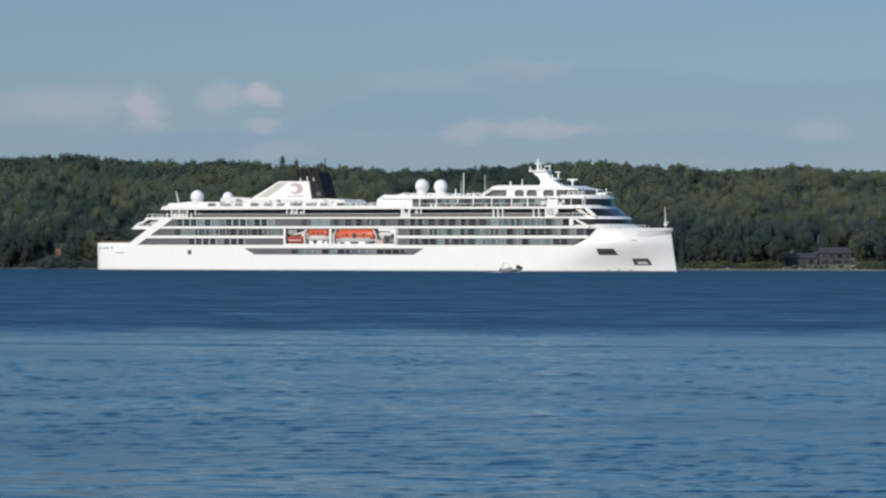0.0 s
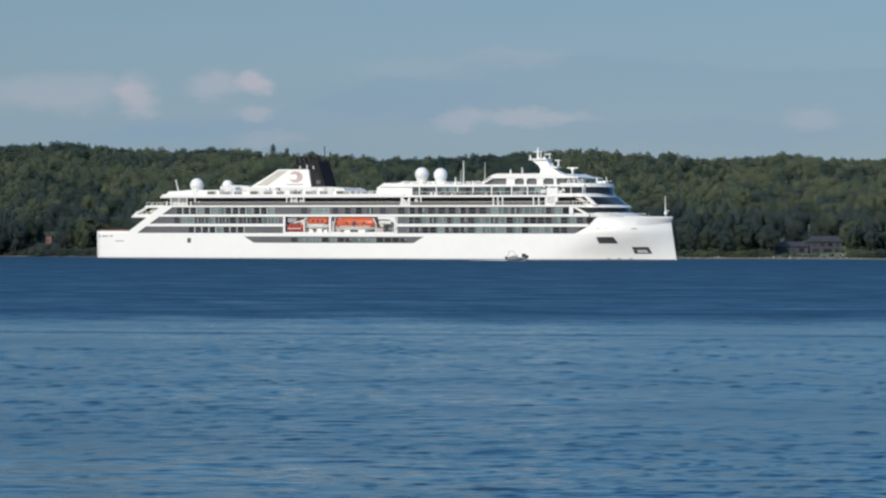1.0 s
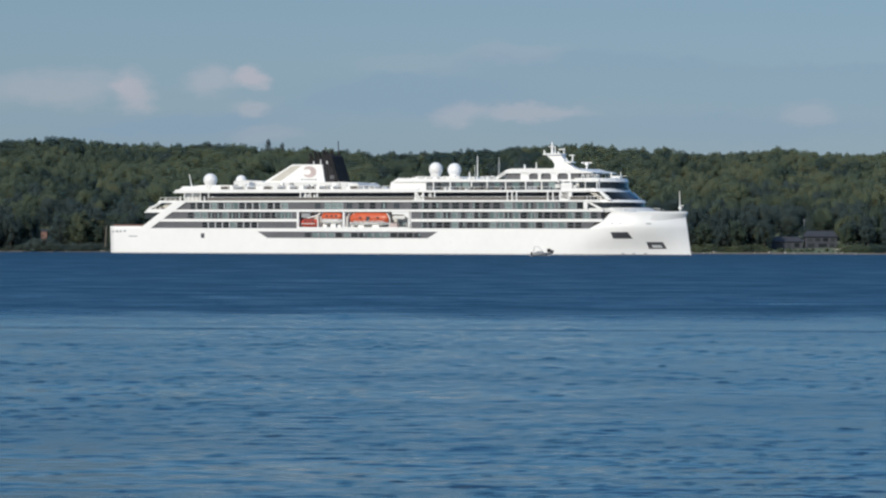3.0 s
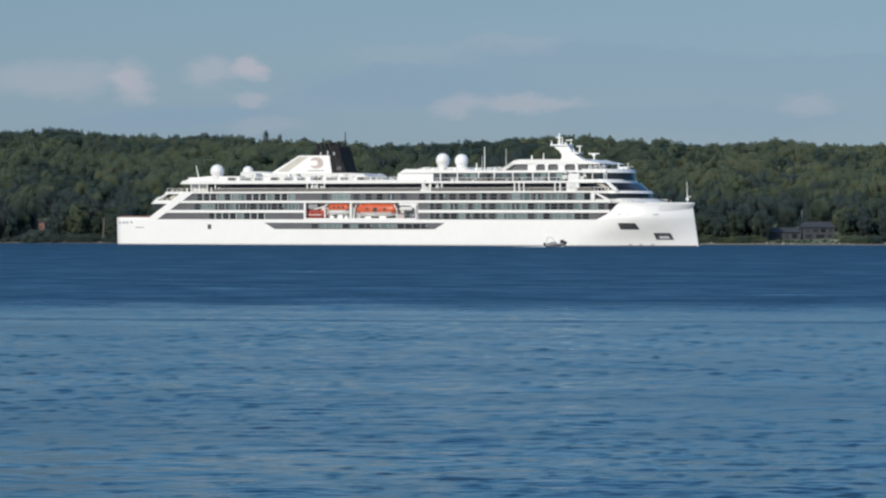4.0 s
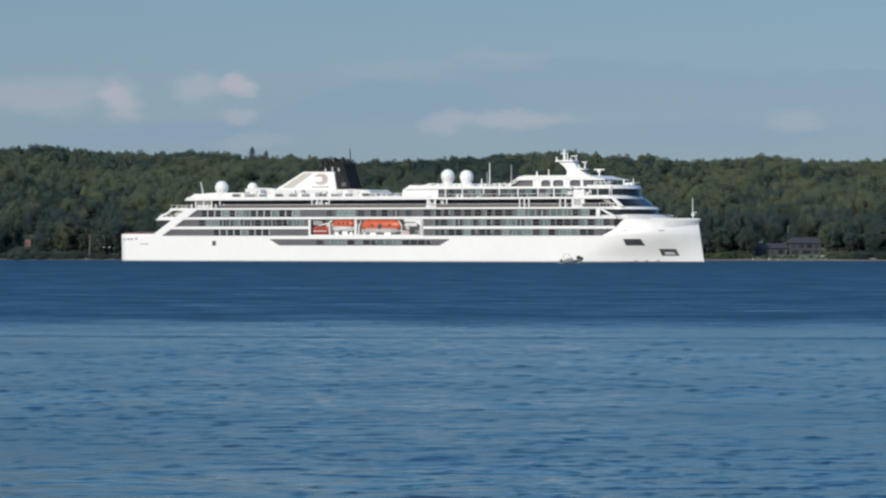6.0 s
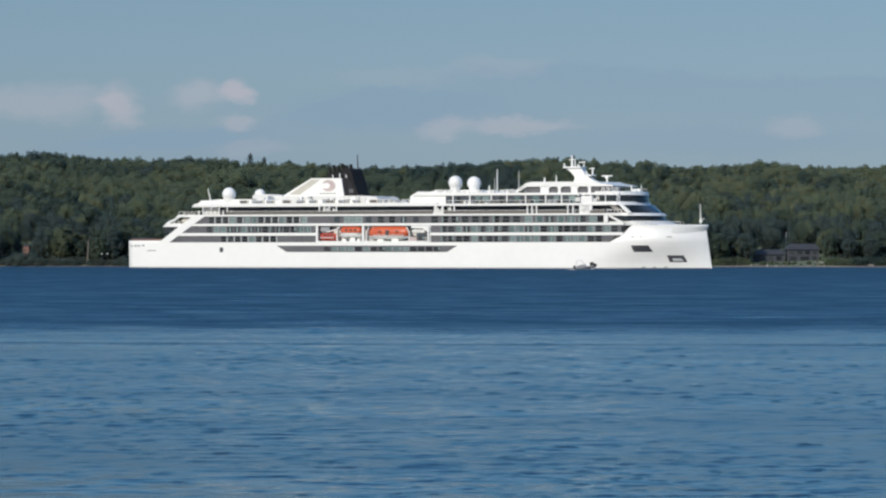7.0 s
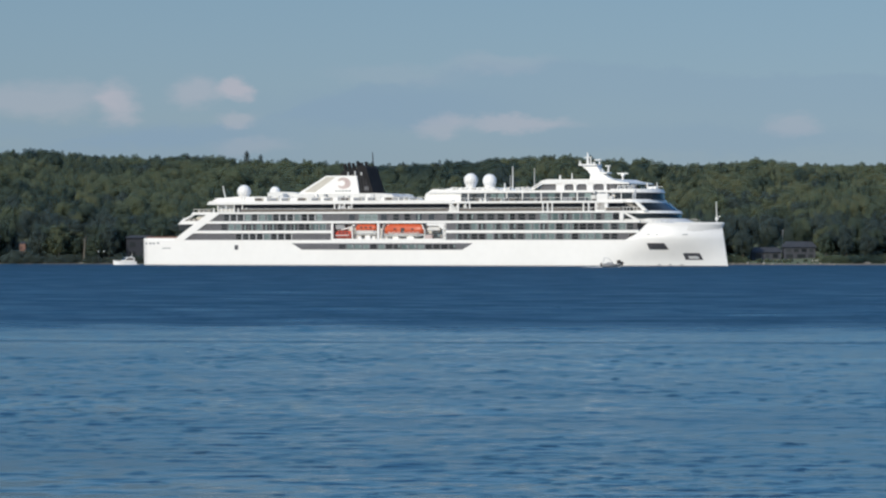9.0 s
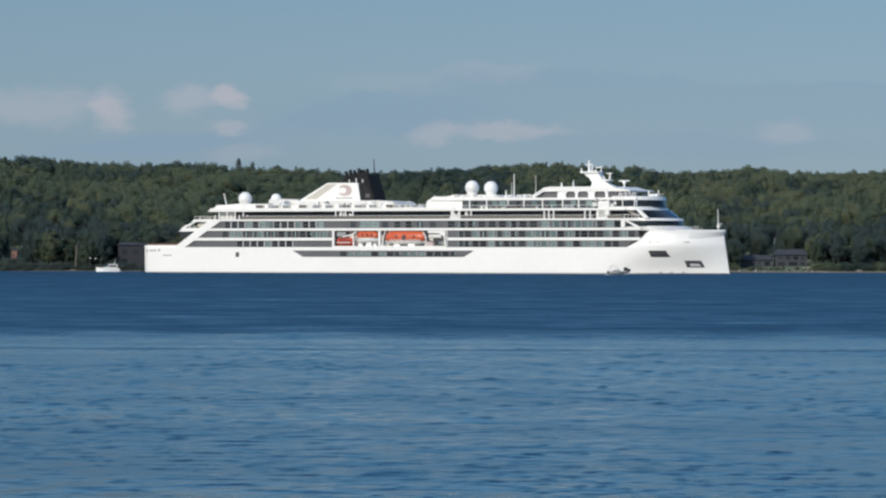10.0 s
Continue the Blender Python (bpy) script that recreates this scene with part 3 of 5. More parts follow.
for u, w, z in ((56, 1.6, 21.7), (60, 2.4, 21.9), (66, 1.2, 21.8), (71, 2.0, 21.8), (79, 1.8, 21.7), (84, 2.6, 21.8), (91, 1.8, 21.7), (45, 1.6, 22.0), (48.5, 1.1, 22.2)):
    sp("deck_locker", box(u, u + w, -9.3, -7.9, 20.7, z + 0.2, 0.1), MIDGREY if int(u) % 2 else CREAM)
for i in range(10):
    u = 41.0 + i * 5.2 + 0.6 * math.sin(i * 2.3)
    for side in (-1, 1):
        a, b = sorted((side * 9.0, side * 9.5))
        rack = sp("raft_rack", box(u - 0.2, u + 2.7, a, b, 20.7, 21.75, 0.08), SAND, label="beige rack for a life raft")
        sp("raft_canister", rod((u, side * 9.6, 21.2), (u + 2.3, side * 9.6, 21.2), 0.42, 0.42, 10), MIDGREY if i % 3 else TEAK, rack)
sp("forward_sun_deck_house", prism([(102.6, 20.6), (102.8, 22.6), (105.3, 24.1), (139.4, 23.4), (176, 23.4), (176, 20.15), (113.3, 20.15), (112.9, 20.6)], -9.4, 9.4), WHITE)
sp("sun_deck_glazing", box(115.5, 168.0, -9.47, 9.47, 20.3, 22.8), GREYGLASS, label="grey glazed screen along the sun deck")
for i, u in enumerate((119.5, 126, 128.5, 134.5, 139.8, 146, 148.6, 153.4, 158.6, 161)):
    for side in (-1, 1):
        a, b = sorted((side * 9.45, side * 9.52))
        sp("sun_deck_pane", box(u, u + 1.3 + 0.5 * (i % 3), a, b, 20.5, 22.6), TEALGLASS if i % 3 else DARKGLASS, label="pale curtained pane" if i % 3 else "")
sp("sun_deck_edge", prism([(104, 22.8), (176, 22.8), (176, 23.45), (105.2, 23.65)], -9.9, 9.9), WHITE)
for side in (-1, 1):
    for u in (118, 124, 131.5, 137, 143.5, 150.5, 156, 163.5, 166):
        a, b = sorted((side * 9.75, side * 9.45))
        sp("pillar", box(u, u + 0.35, a, b, 20.15, 22.85), WHITE)
    for u0, w in ((121, 2.0), (127, 3.0), (133, 2.4), (140, 3.0), (153, 2.6)):
        a, b = sorted((side * 9.7, side * 10.6))
        sp("deck_chair", box(u0, u0 + w, a, b, 20.2, 21.05, 0.15), TEAK)

# top house, forward
sp("top_house_glazing", prism([(142.2, 23.38), (168.6, 23.38), (168.6, 25.5), (144.2, 25.5)], -8.3, 8.3), GREY, label="grey glazed top house")
sp("top_house_roof", prism([(140.4, 24.6), (143.6, 26.6), (145.5, 26.95), (167.5, 26.9), (169.5, 26.3), (173.5, 25.7), (173.5, 25.4), (169, 25.4), (143.2, 25.45), (140.9, 24.2)], -9.0, 9.0), WHITE, label="rounded white top house roof")
for side in (-1, 1):
    a, b = sorted((side * 9.0, side * 8.5))
    sp("raked_brace", prism([(138.6, 23.6), (140.2, 23.6), (143.8, 25.5), (142.4, 25.9)], a, b), WHITE)
    for u, w in ((148.5, 2.9), (154.6, 0.9), (159.1, 2.2), (165.0, 0.9)):
        sp("pillar", box(u, u + w, a, b, 23.4, 25.6), WHITE)
    for u, w in ((151.4, 0.9), (154.0, 0.6), (155.5, 0.8), (158.5, 0.6), (161.3, 0.7), (164.4, 0.6)):
        sp("window_corner", prism([(u, 25.5), (u + w, 25.5), (u + (0.0 if int(u) % 2 else w), 24.9)], a, b), WHITE)
    for i in range(7):
        sp("rail_post", box(169.5 + i * 0.9, 169.62 + i * 0.9, a, b, 23.8, 25.0), WHITE)

# bridge and forward houses, with rounded raked fronts
sp("bridge_roof", round_fronted(168, 180.4, 179.8, 10.6, 22.7, 23.85), WHITE, label="white bridge roof", smooth=False)
sp("bridge_glass", round_fronted(169.4, 180.4, 180.0, 10.4, 20.65, 22.7), DARKGLASS, label="dark wraparound bridge windows")
sp("bridge_deck", round_fronted(165, 180.6, 179.8, 11.5, 19.6, 20.65, 6), WHITE)
sp("observation_glass", round_fronted(173, 184.8, 181.0, 11.0, 17.1, 19.6), DARKGLASS, label="dark raked lounge windows")
sp("lounge_deck", round_fronted(172, 186.2, 185.4, 11.6, 16.3, 17.1), WHITE)
sp("fore_lounge_glass", round_fronted(173.0, 186.0, 185.6, 11.2, 14.6, 16.3), DARKGLASS, label="dark lounge windows above the foredeck")
sp("fore_house_base", round_fronted(173, 191.2, 187.4, 10.9, 13.3, 14.7, 9), CREAM)
for side in (-1, 1):
    a, b = sorted((side * 11.55, side * 10.9))
    sp("raked_brace", prism([(176.6, 19.7), (178.0, 19.7), (181.0, 17.1), (179.4, 17.1)], a, b), WHITE)
    sp("raked_brace", prism([(172.8, 16.3), (174.0, 16.3), (178.4, 14.2), (176.8, 14.2)], a, b), WHITE)
    a, b = sorted((side * 10.5, side * 10.2))
    for u in (171.5, 175.5):
        sp("bridge_mullion", box(u, u + 0.25, a, b, 20.6, 22.75), WHITE)
    a, b = sorted((side * 11.3, side * 11.2))
    for u0 in np.arange(172.6, 180, 1.2):
        sp("rail_post", box(u0, u0 + 0.12, a, b, 17.1, 18.2), WHITE)
    sp("bridge_wing_rail", box(172.2, 180, a, b, 18.1, 18.25), WHITE)
    a, b = sorted((side * 10.2, side * 10.0))
    for u0 in np.arange(176.5, 190, 1.4):
        y = side * (half_breadth(u0, 13.3) - 0.4)
        sp("rail_post", box(u0, u0 + 0.1, y - 0.05, y + 0.05, 13.3, 14.4), WHITE)
for i, u in enumerate((170, 171.6, 173, 174.6)):
    sp("roof_vent", prism([(u, 23.85), (u + 0.9, 23.85), (u + 0.2, 25.2), (u - 0.4, 25.2)], -8.6, -7.8), MIDGREY)
sp("searchlight", rod((178, -5, 23.85), (178, -5, 25.6), 0.3), WHITE)
sp("searchlight", box(176.8, 179.6, -2, -1, 23.85, 24.6, 0.2), WHITE)

# bow: mast, mooring openings
bow_mast = sp("bow_mast", rod((199.2, 0, 13.2), (199.0, 0, 19.8), 0.18, 0.1), WHITE)
sp("mast_arm", box(198.9, 200.4, -0.08, 0.08, 15.2, 15.4), WHITE, bow_mast)
sp("mast_light", box(198.7, 199.7, -0.25, 0.25, 14.3, 14.9, 0.05), WHITE, bow_mast)


def on_side(profile, name, material, proud, label=""):
    """A flush panel that follows the flare of the bow."""
    for side in (-1, 1):
        bm = bmesh.new()
        n = 8
        rows = []
        (a0, az), (b0, bz), (c0, cz), (d0, dz) = profile
        for i in range(n + 1):
            f = i / n
            lo, hi = (a0 + (b0 - a0) * f, az + (bz - az) * f), (d0 + (c0 - d0) * f, dz + (cz - dz) * f)
            col = []
            for g in (0, 0.5, 1):
                u, z = lo[0] + (hi[0] - lo[0]) * g, lo[1] + (hi[1] - lo[1]) * g
                for p in (proud, -0.4):
                    col.append(bm.verts.new((u, side * (half_breadth(u, z) + p), z)))
            rows.append(col)
        for a, b in zip(rows[:-1], rows[1:]):
            for i in (0, 2):
                bm.faces.new((a[i], b[i], b[i + 2], a[i + 2]))
            bm.faces.new((a[0], a[1], b[1], b[0]))
            bm.faces.new((a[4], b[4], b[5], a[5]))
        for r in (rows[0], rows[-1]):
            bm.faces.new((r[0], r[2], r[3], r[1]))
            bm.faces.new((r[2], r[4], r[5], r[3]))
        last = sp(name, bm, material, label=label)
    return last


# solid dark panels on the plating paint the shade inside the bow openings
on_side([(181.4, 5.1), (187.2, 5.1), (186.1, 7.1), (180.8, 7.1)], "mooring_shade_panel", DARK_AND_SHADE, 0.05, "dark panel painting the shade of a mooring opening")
on_side([(191.4, 1.95), (196.4, 1.95), (195.5, 4.05), (190.9, 4.05)], "anchor_shade_panel", DARK_AND_SHADE, 0.05, "dark panel painting the shade of an anchor pocket")
on_side([(192.5, 2.3), (195.4, 2.3), (194.8, 3.1), (192.3, 3.1)], "anchor", STEEL, 0.12, "pale anchor in its pocket")
on_side([(34.6, 5.0), (35.9, 5.0), (35.9, 6.5), (34.6, 6.5)], "side_port", DARK_AND_SHADE, 0.05, "small dark side port")
for u0, u1, z0, z1 in ((0.8, 1.5, 6.7, 7.3), (2.2, 3.3, 6.8, 7.3), (3.7, 4.6, 6.8, 7.3), (5.4, 6.3, 6.9, 7.4), (7.4, 10.6, 5.35, 5.65)):
    on_side([(u0, z0), (u1, z0), (u1, z1), (u0, z1)], "name_bar", MIDGREY, 0.04)
for u0, u1 in ((181, 182), (183.5, 184.5), (191.5, 193)):
    on_side([(u0, 9.6), (u1, 9.6), (u1, 9.85), (u0, 9.85)], "draught_bar", MIDGREY, 0.04)


# radar domes on pedestals
def dome(u, y, z, r):
    d = sp("satellite_dome", ball((u, y, z), r, seg=24, ring=16), WHITE, label="white satellite dome", smooth=True)
    sp("pedestal", rod((u, y, z - r - 1.2), (u, y, z - r * 0.45), r * 0.52, r * 0.86, 18), WHITE, d)


dome(35.9, -8, 23.7, 2.2)
dome(39.4, 6, 23.8, 1.75)
dome(117.4, -6.5, 26.9, 2.2)
dome(117.4, 6.5, 26.9, 2.2)
sp("dome_platform", prism([(108, 23.9), (112, 24.4), (124, 24.6), (130, 23.7)], -8.8, 8.8), WHITE)

# funnel
funnel = sp("funnel_casing", prism([(53.2, 22.0), (54.4, 23.4), (64.2, 28.7), (75.3, 28.7), (76.4, 22.0)], -4.4, 4.4), WHITE, label="raked white funnel casing")
sp("funnel_side", prism([(56.0, 23.5), (64.4, 28.3), (67.6, 28.3), (60.2, 23.5)], -4.46, 4.46), SAND, funnel, "beige stripe along the raked edge")
sp("funnel_top", prism([(75.4, 22.4), (75.4, 31.4), (76.0, 31.9), (77.8, 31.8), (78.4, 31.2), (81.4, 22.4)], -3.9, 3.9), BLACK, funnel, "black upper funnel")
for i, (u, y, h) in enumerate(((69.9, -2.6, 32.4), (71.5, -2.6, 32.9), (73.0, -2.6, 32.7), (70.6, 2.4, 32.0), (72.4, 2.4, 33.0), (74.5, -2.4, 33.3), (76.0, -2.4, 32.8), (75.4, 1.6, 33.2))):
    sp("exhaust_pipe", rod((u + 1.2, y, 27.6), (u, y, h), 0.55, 0.5, 12), BLACK, funnel)
sp("exhaust_shroud", prism([(68.4, 28.6), (70.0, 30.3), (76, 31.2), (76, 28.6)], -3.7, 3.7), BLACK, funnel)
sp("funnel_mast", rod((77.9, 2.0, 31), (77.6, 2.0, 36.3), 0.22, 0.13), BLACK, funnel)
sp("funnel_louvre", box(77.8, 79.4, -3.98, 3.98, 24.0, 25.2), GREY, funnel)
sp("funnel_light", box(76.6, 77.0, -4.05, 4.05, 28.8, 29.8), STEEL, funnel)
sp("funnel_light", box(74.4, 74.8, -4.3, -3.9, 28.8, 30.2), STEEL, funnel)
sp("funnel_light", box(71.9, 72.2, -4.3, -3.9, 28.7, 29.8), CREAM, funnel)
# grey lines that paint the highlights running down the black funnel
for u in (77.0, 78.2, 79.3):
    sp("funnel_highlight", prism([(u, 22.6), (u + 0.12, 22.6), (u - 1.0, 30.5 - (u - 77) * 1.2), (u - 1.12, 30.5 - (u - 77) * 1.2)], -4.0, 4.0), DARK_AND_SHADE, funnel)
bm = bmesh.new()
for i in range(20):
    a0, a1 = math.radians(-150 + i * 15), math.radians(-150 + (i + 1) * 15)
    w0, w1 = 0.4 + 1.2 * abs(math.sin(i / 20 * math.pi)), 0.4 + 1.2 * abs(math.sin((i + 1) / 20 * math.pi))
    quad = []
    for a, r in ((a0, 2.0), (a1, 2.0), (a1, 2.0 - w1), (a0, 2.0 - w0)):
        quad.append((70.6 + r * 1.25 * math.cos(a), 26.3 + r * 0.9 * math.sin(a)))
    add_prism(bm, quad, -4.52, -4.38)
sp("funnel_emblem", bm, LOGO, funnel, "faint pale red swirl emblem")
for i in range(5):
    sp("lettering_bar", box(67.4 + i * 1.25, 68.3 + i * 1.25, -4.5, -4.38, 23.6, 24.0), MIDGREY, funnel)

# signal mast
tower = sp("signal_mast", prism([(155.68, 26.5), (164.91, 26.5), (162.64, 27.6), (160.73, 28.9), (159.43, 30.3), (158.99, 31.4), (153.77, 31.4), (154.21, 30.8), (155.77, 29.7), (156.73, 28.4), (156.55, 27.4)], -1.4, 1.4), WHITE, label="raked white signal mast")
sp("mast_platform", box(152.90, 159.16, -2.2, 2.2, 31.3, 31.75, 0.1), WHITE, tower)
sp("mast_platform", box(159.16, 162.56, -1.8, 1.8, 28.75, 29.2, 0.08), WHITE, tower)
sp("mast_pole", rod((155.16, 0, 31.7), (155.08, 0, 35.3), 0.5, 0.2), WHITE, tower)
sp("mast_pole", rod((156.64, -1.0, 31.7), (156.64, -1.0, 33.7), 0.24, 0.16), WHITE, tower)
sp("mast_pole", rod((158.82, 0.8, 31.7), (158.90, 0.8, 33.4), 0.26, 0.18), WHITE, tower)
sp("mast_pole", rod((162.21, 0, 29.1), (162.30, 0, 31.3), 0.3, 0.2), WHITE, tower)
sp("mast_pole", rod((160.73, -1.2, 29.1), (160.73, -1.2, 30.3), 0.2, 0.16), WHITE, tower)
sp("mast_pole", rod((153.25, -1.5, 31.7), (153.07, -1.5, 32.8), 0.3, 0.2), WHITE, tower)
sp("radar_bar", box(157.42, 159.69, -0.25, 0.25, 32.9, 33.2, 0.06), WHITE, tower)
sp("radar_bar", box(161.17, 162.99, -0.3, 0.3, 31.0, 31.3, 0.08), WHITE, tower)
sp("yard", box(153.94, 156.38, -0.15, 0.15, 33.8, 34.05, 0.05), WHITE, tower)
sp("mast_lamp", box(157.77, 158.38, -1.9, -1.2, 31.7, 32.4, 0.08), CREAM, tower)
sp("mast_lamp", box(159.77, 160.30, -1.7, -1.1, 29.2, 29.9, 0.08), CREAM, tower)
radar = sp("radar_post", rod((167.2, 0, 25.4), (167.2, 0, 28.7), 0.34, 0.24), WHITE)
sp("radar_bar", box(165.4, 169.0, -0.25, 0.25, 28.6, 28.95, 0.05), WHITE, radar)
sp("radar_head", box(166.7, 167.7, -0.4, 0.4, 28.0, 28.6, 0.06), WHITE, radar)
for u, y, z0, z1, r in ((128.9, 0, 23.6, 31.2, 0.2), (136.5, 0, 23.6, 30.6, 0.1), (126.5, 3, 23.6, 28.5, 0.08), (127.6, -3, 23.6, 26.0, 0.3), (147.5, -4, 26.9, 28.3, 0.35), (150.6, -2, 26.9, 29.0, 0.22), (177.5, 3, 23.8, 26.0, 0.18)):
    sp("antenna", rod((u, y, z0), (u, y, z1), r, r * 0.6), WHITE)
for u in (113, 121, 126, 131):
    sp("sun_deck_fitting", box(u, u + 1.4, -8.9, -7.6, 23.6, 24.5, 0.2), CREAM)
for u in np.arange(106, 139, 1.6):
    sp("rail_post", box(u, u + 0.08, -9.8, -9.7, 23.6, 24.6), WHITE)


# lifeboats under davits
def lifeboat(u0, u1, z0, z1, top, low, side, gunwale=0.42):
    yc = side * 10.5
    n = 12
    bm, canopy = bmesh.new(), bmesh.new()
    zm = z0 + (z1 - z0) * gunwale
    for target, levels in ((bm, ((z0, 0.25), (z0 + (zm - z0) * 0.5, 0.85), (zm, 1.0))), (canopy, ((zm, 1.03), (zm + (z1 - zm) * 0.55, 0.92), (z1, 0.5)))):
        rings = []
        for z, w in levels:
            lean = 0.06 if target is bm else 0
            ring = []
            for i in range(2 * n):
                a = 2 * math.pi * i / (2 * n)
                c, s = math.cos(a), math.sin(a)
                x = (u0 + u1) / 2 + (u1 - u0) / 2 * math.copysign(abs(c) ** 0.55, c) * (1 if w > 0.6 else 0.86)
                ring.append(target.verts.new((x, yc + 1.4 * w * math.copysign(abs(s) ** 0.7, s), z)))
            rings.append(ring)
        for a, b in zip(rings[:-1], rings[1:]):
            for i in range(2 * n):
                j = (i + 1) % (2 * n)
                target.faces.new((a[i], a[j], b[j], b[i]))
        target.faces.new(rings[0][::-1])
        target.faces.new(rings[-1])
    boat = sp("lifeboat", bm, low, label="lifeboat hull under a bright cover", smooth=True)
    sp("lifeboat_canopy", canopy, top, boat, "bright orange closed canopy", smooth=True)
    for k in range(3):
        u = u0 + (u1 - u0) * (0.28 + 0.22 * k)
        a, b = sorted((yc + side * 1.3, yc + side * 1.56))
        sp("canopy_window", box(u, u + 0.7, a, b, zm + (z1 - zm) * 0.42, zm + (z1 - zm) * 0.42 + 0.45), DARK_AND_SHADE, boat)
    a, b = sorted((yc + side * 1.2, yc + side * 1.5))
    sp("rubbing_strake", box(u0 + 0.5, u1 - 0.5, a, b, zm - 0.14, zm + 0.12), CREAM, boat)
    if u1 - u0 > 10:
        sp("hatch", box((u0 + u1) / 2 - 0.6, (u0 + u1) / 2 + 0.5, a, b, zm + 0.3, zm + 1.9), DARK_AND_SHADE, boat, "dark side hatch")
        for k in range(6):
            u = u0 + 2.0 + k * 1.8
            sp("grab_line", prism([(u, zm + 0.5), (u + 0.9, zm + 0.15), (u + 1.8, zm + 0.5), (u + 1.8, zm + 0.68), (u + 0.9, zm + 0.33), (u, zm + 0.68)], a, b), CREAM, boat)
    for u in (u0 + 0.5, u1 - 1.0):
        a, b = sorted((side * 8, side * 11.6))
        sp("davit", prism([(u, 8.3), (u + 0.5, 8.3), (u + 0.5, 13.2), (u, 13.2)], side * 8.8, side * 9.3), WHITE)
    return boat


for side in (-1, 1):
    lifeboat(78.6, 86.2, 9.5, 13.1, ORANGE, WHITE, side)
    lifeboat(88.9, 103.0, 9.0, 13.15, ORANGE, WHITE, side, 0.24)
    lifeboat(71.3, 77.2, 8.6, 11.0, RED, RED, side)
    a, b = sorted((side * 8.8, side * 10.9))
    sp("winch_house", box(71.2, 74.6, a, b, 11.5, 13.2, 0.15), MIDGREY)
    y = side * 10.9
    bm = bmesh.new()   # folded crane over the rescue boat
    add_rod(bm, (77.4, y, 8.6), (77.2, y, 12.2), 0.3, 0.25)
    add_rod(bm, (77.2, y, 12.2), (73.4, y, 11.3), 0.28, 0.18)
    add_rod(bm, (77.2, y, 12.2), (78.4, y, 13.1), 0.3)
    sp("boat_crane", bm, WHITE, label="white folded boat crane")
    for u in (87.9, 89.6, 103.2):
        bm = bmesh.new()
        add_rod(bm, (u, y, 8.4), (u + 0.2, y, 11.0), 0.28, 0.22)
        add_rod(bm, (u + 0.2, y, 11.0), (u + (0.9 if u < 100 else -0.9), y, 13.0), 0.25)
        sp("davit_arm", bm, CREAM)
    for k in range(7):
        u = 79.2 + k * 3.9 + 0.5 * math.sin(k * 5)
        sp("bay_locker", box(u, u + 0.8 + 0.5 * (k % 3), side * 9.0 - 0.3, side * 9.0 + 0.3, 8.2, 9.2 + 0.4 * (k % 2), 0.08), GREY if k % 3 == 1 else CREAM)
    y = side * 10.8
    for u, w, z in ((79.4, 1.4, 8.9), (82, 2.0, 9.2), (84.6, 1.2, 9.0), (92, 2.2, 8.8), (97, 2.6, 8.9)):
        sp("life_raft", box(u, u + w, y - 0.5, y + 0.5, 8.2, z + 0.3, 0.2), WHITE)
    sp("tender_davit", box(104.5, 109, y - 0.5, y + 0.3, 11.0, 12.2, 0.3), CREAM)
    sp("davit_box", box(103.6, 106.2, y - 0.6, y + 0.4, 8.3, 9.8, 0.1), LOGO)


# deck clutter: low houses, lockers, rails and gear on the upper decks
sp("technical_house", prism([(41.5, 22.0), (41.5, 23.4), (44, 23.8), (52, 23.4), (54.5, 22.0)], -2.5, 7.5), CREAM)
sp("technical_house", box(44.5, 49.5, -6.6, -3.2, 21.9, 23.1, 0.15), CREAM)
gear = random.Random(5)
for i in range(9):   # low gear on the open deck between the houses
    u = 93.5 + i * 0.95
    sp("deck_gear", box(u, u + gear.uniform(0.4, 0.8), -10.6, -9.8, 20.65, 20.9 + gear.uniform(0.2, 0.9), 0.06), gear.choice((CREAM, MIDGREY, TEAK, SAND)))
for i in range(30):
    u = gear.uniform(55, 88)
    w, h = gear.uniform(0.6, 2.2), gear.uniform(0.4, 1.2)
    y = gear.choice((-8.6, -8.2, 7.4, 8.0))
    sp("deck_gear", box(u, u + w, y, y + 0.8, 21.5, 21.7 + h, 0.08), gear.choice((CREAM, MIDGREY, WHITE, CREAM)))
for i in range(26):
    u = gear.uniform(107, 139)
    w, h = gear.uniform(0.5, 1.8), gear.uniform(0.3, 0.9)
    sp("deck_gear", box(u, u + w, -9.2, -8.4, 23.6, 23.8 + h, 0.06), gear.choice((CREAM, WHITE, STEEL)))
for i in range(22):
    u = gear.uniform(116, 168)
    w, h = gear.uniform(0.5, 1.5), gear.uniform(0.6, 1.5)
    for side in (-1, 1):
        a, b = sorted((side * 9.6, side * 10.8))
        sp("deck_gear", box(u, u + w, a, b, 20.2, 20.2 + h * 0.8, 0.06), gear.choice((CREAM, MIDGREY, TEAK, MIDGREY, GREY)))
for i in range(16):
    u = gear.choice((112.6, 113.6, 114.6, 116.5, 118.2, 72.4, 74, 76)) + gear.uniform(-0.3, 0.3)
    sp("deck_gear", box(u, u + gear.uniform(0.4, 0.9), -11.5, -10.9, 17.0, 17.6 + gear.uniform(0.3, 1.5), 0.05), gear.choice((WHITE, CREAM)))
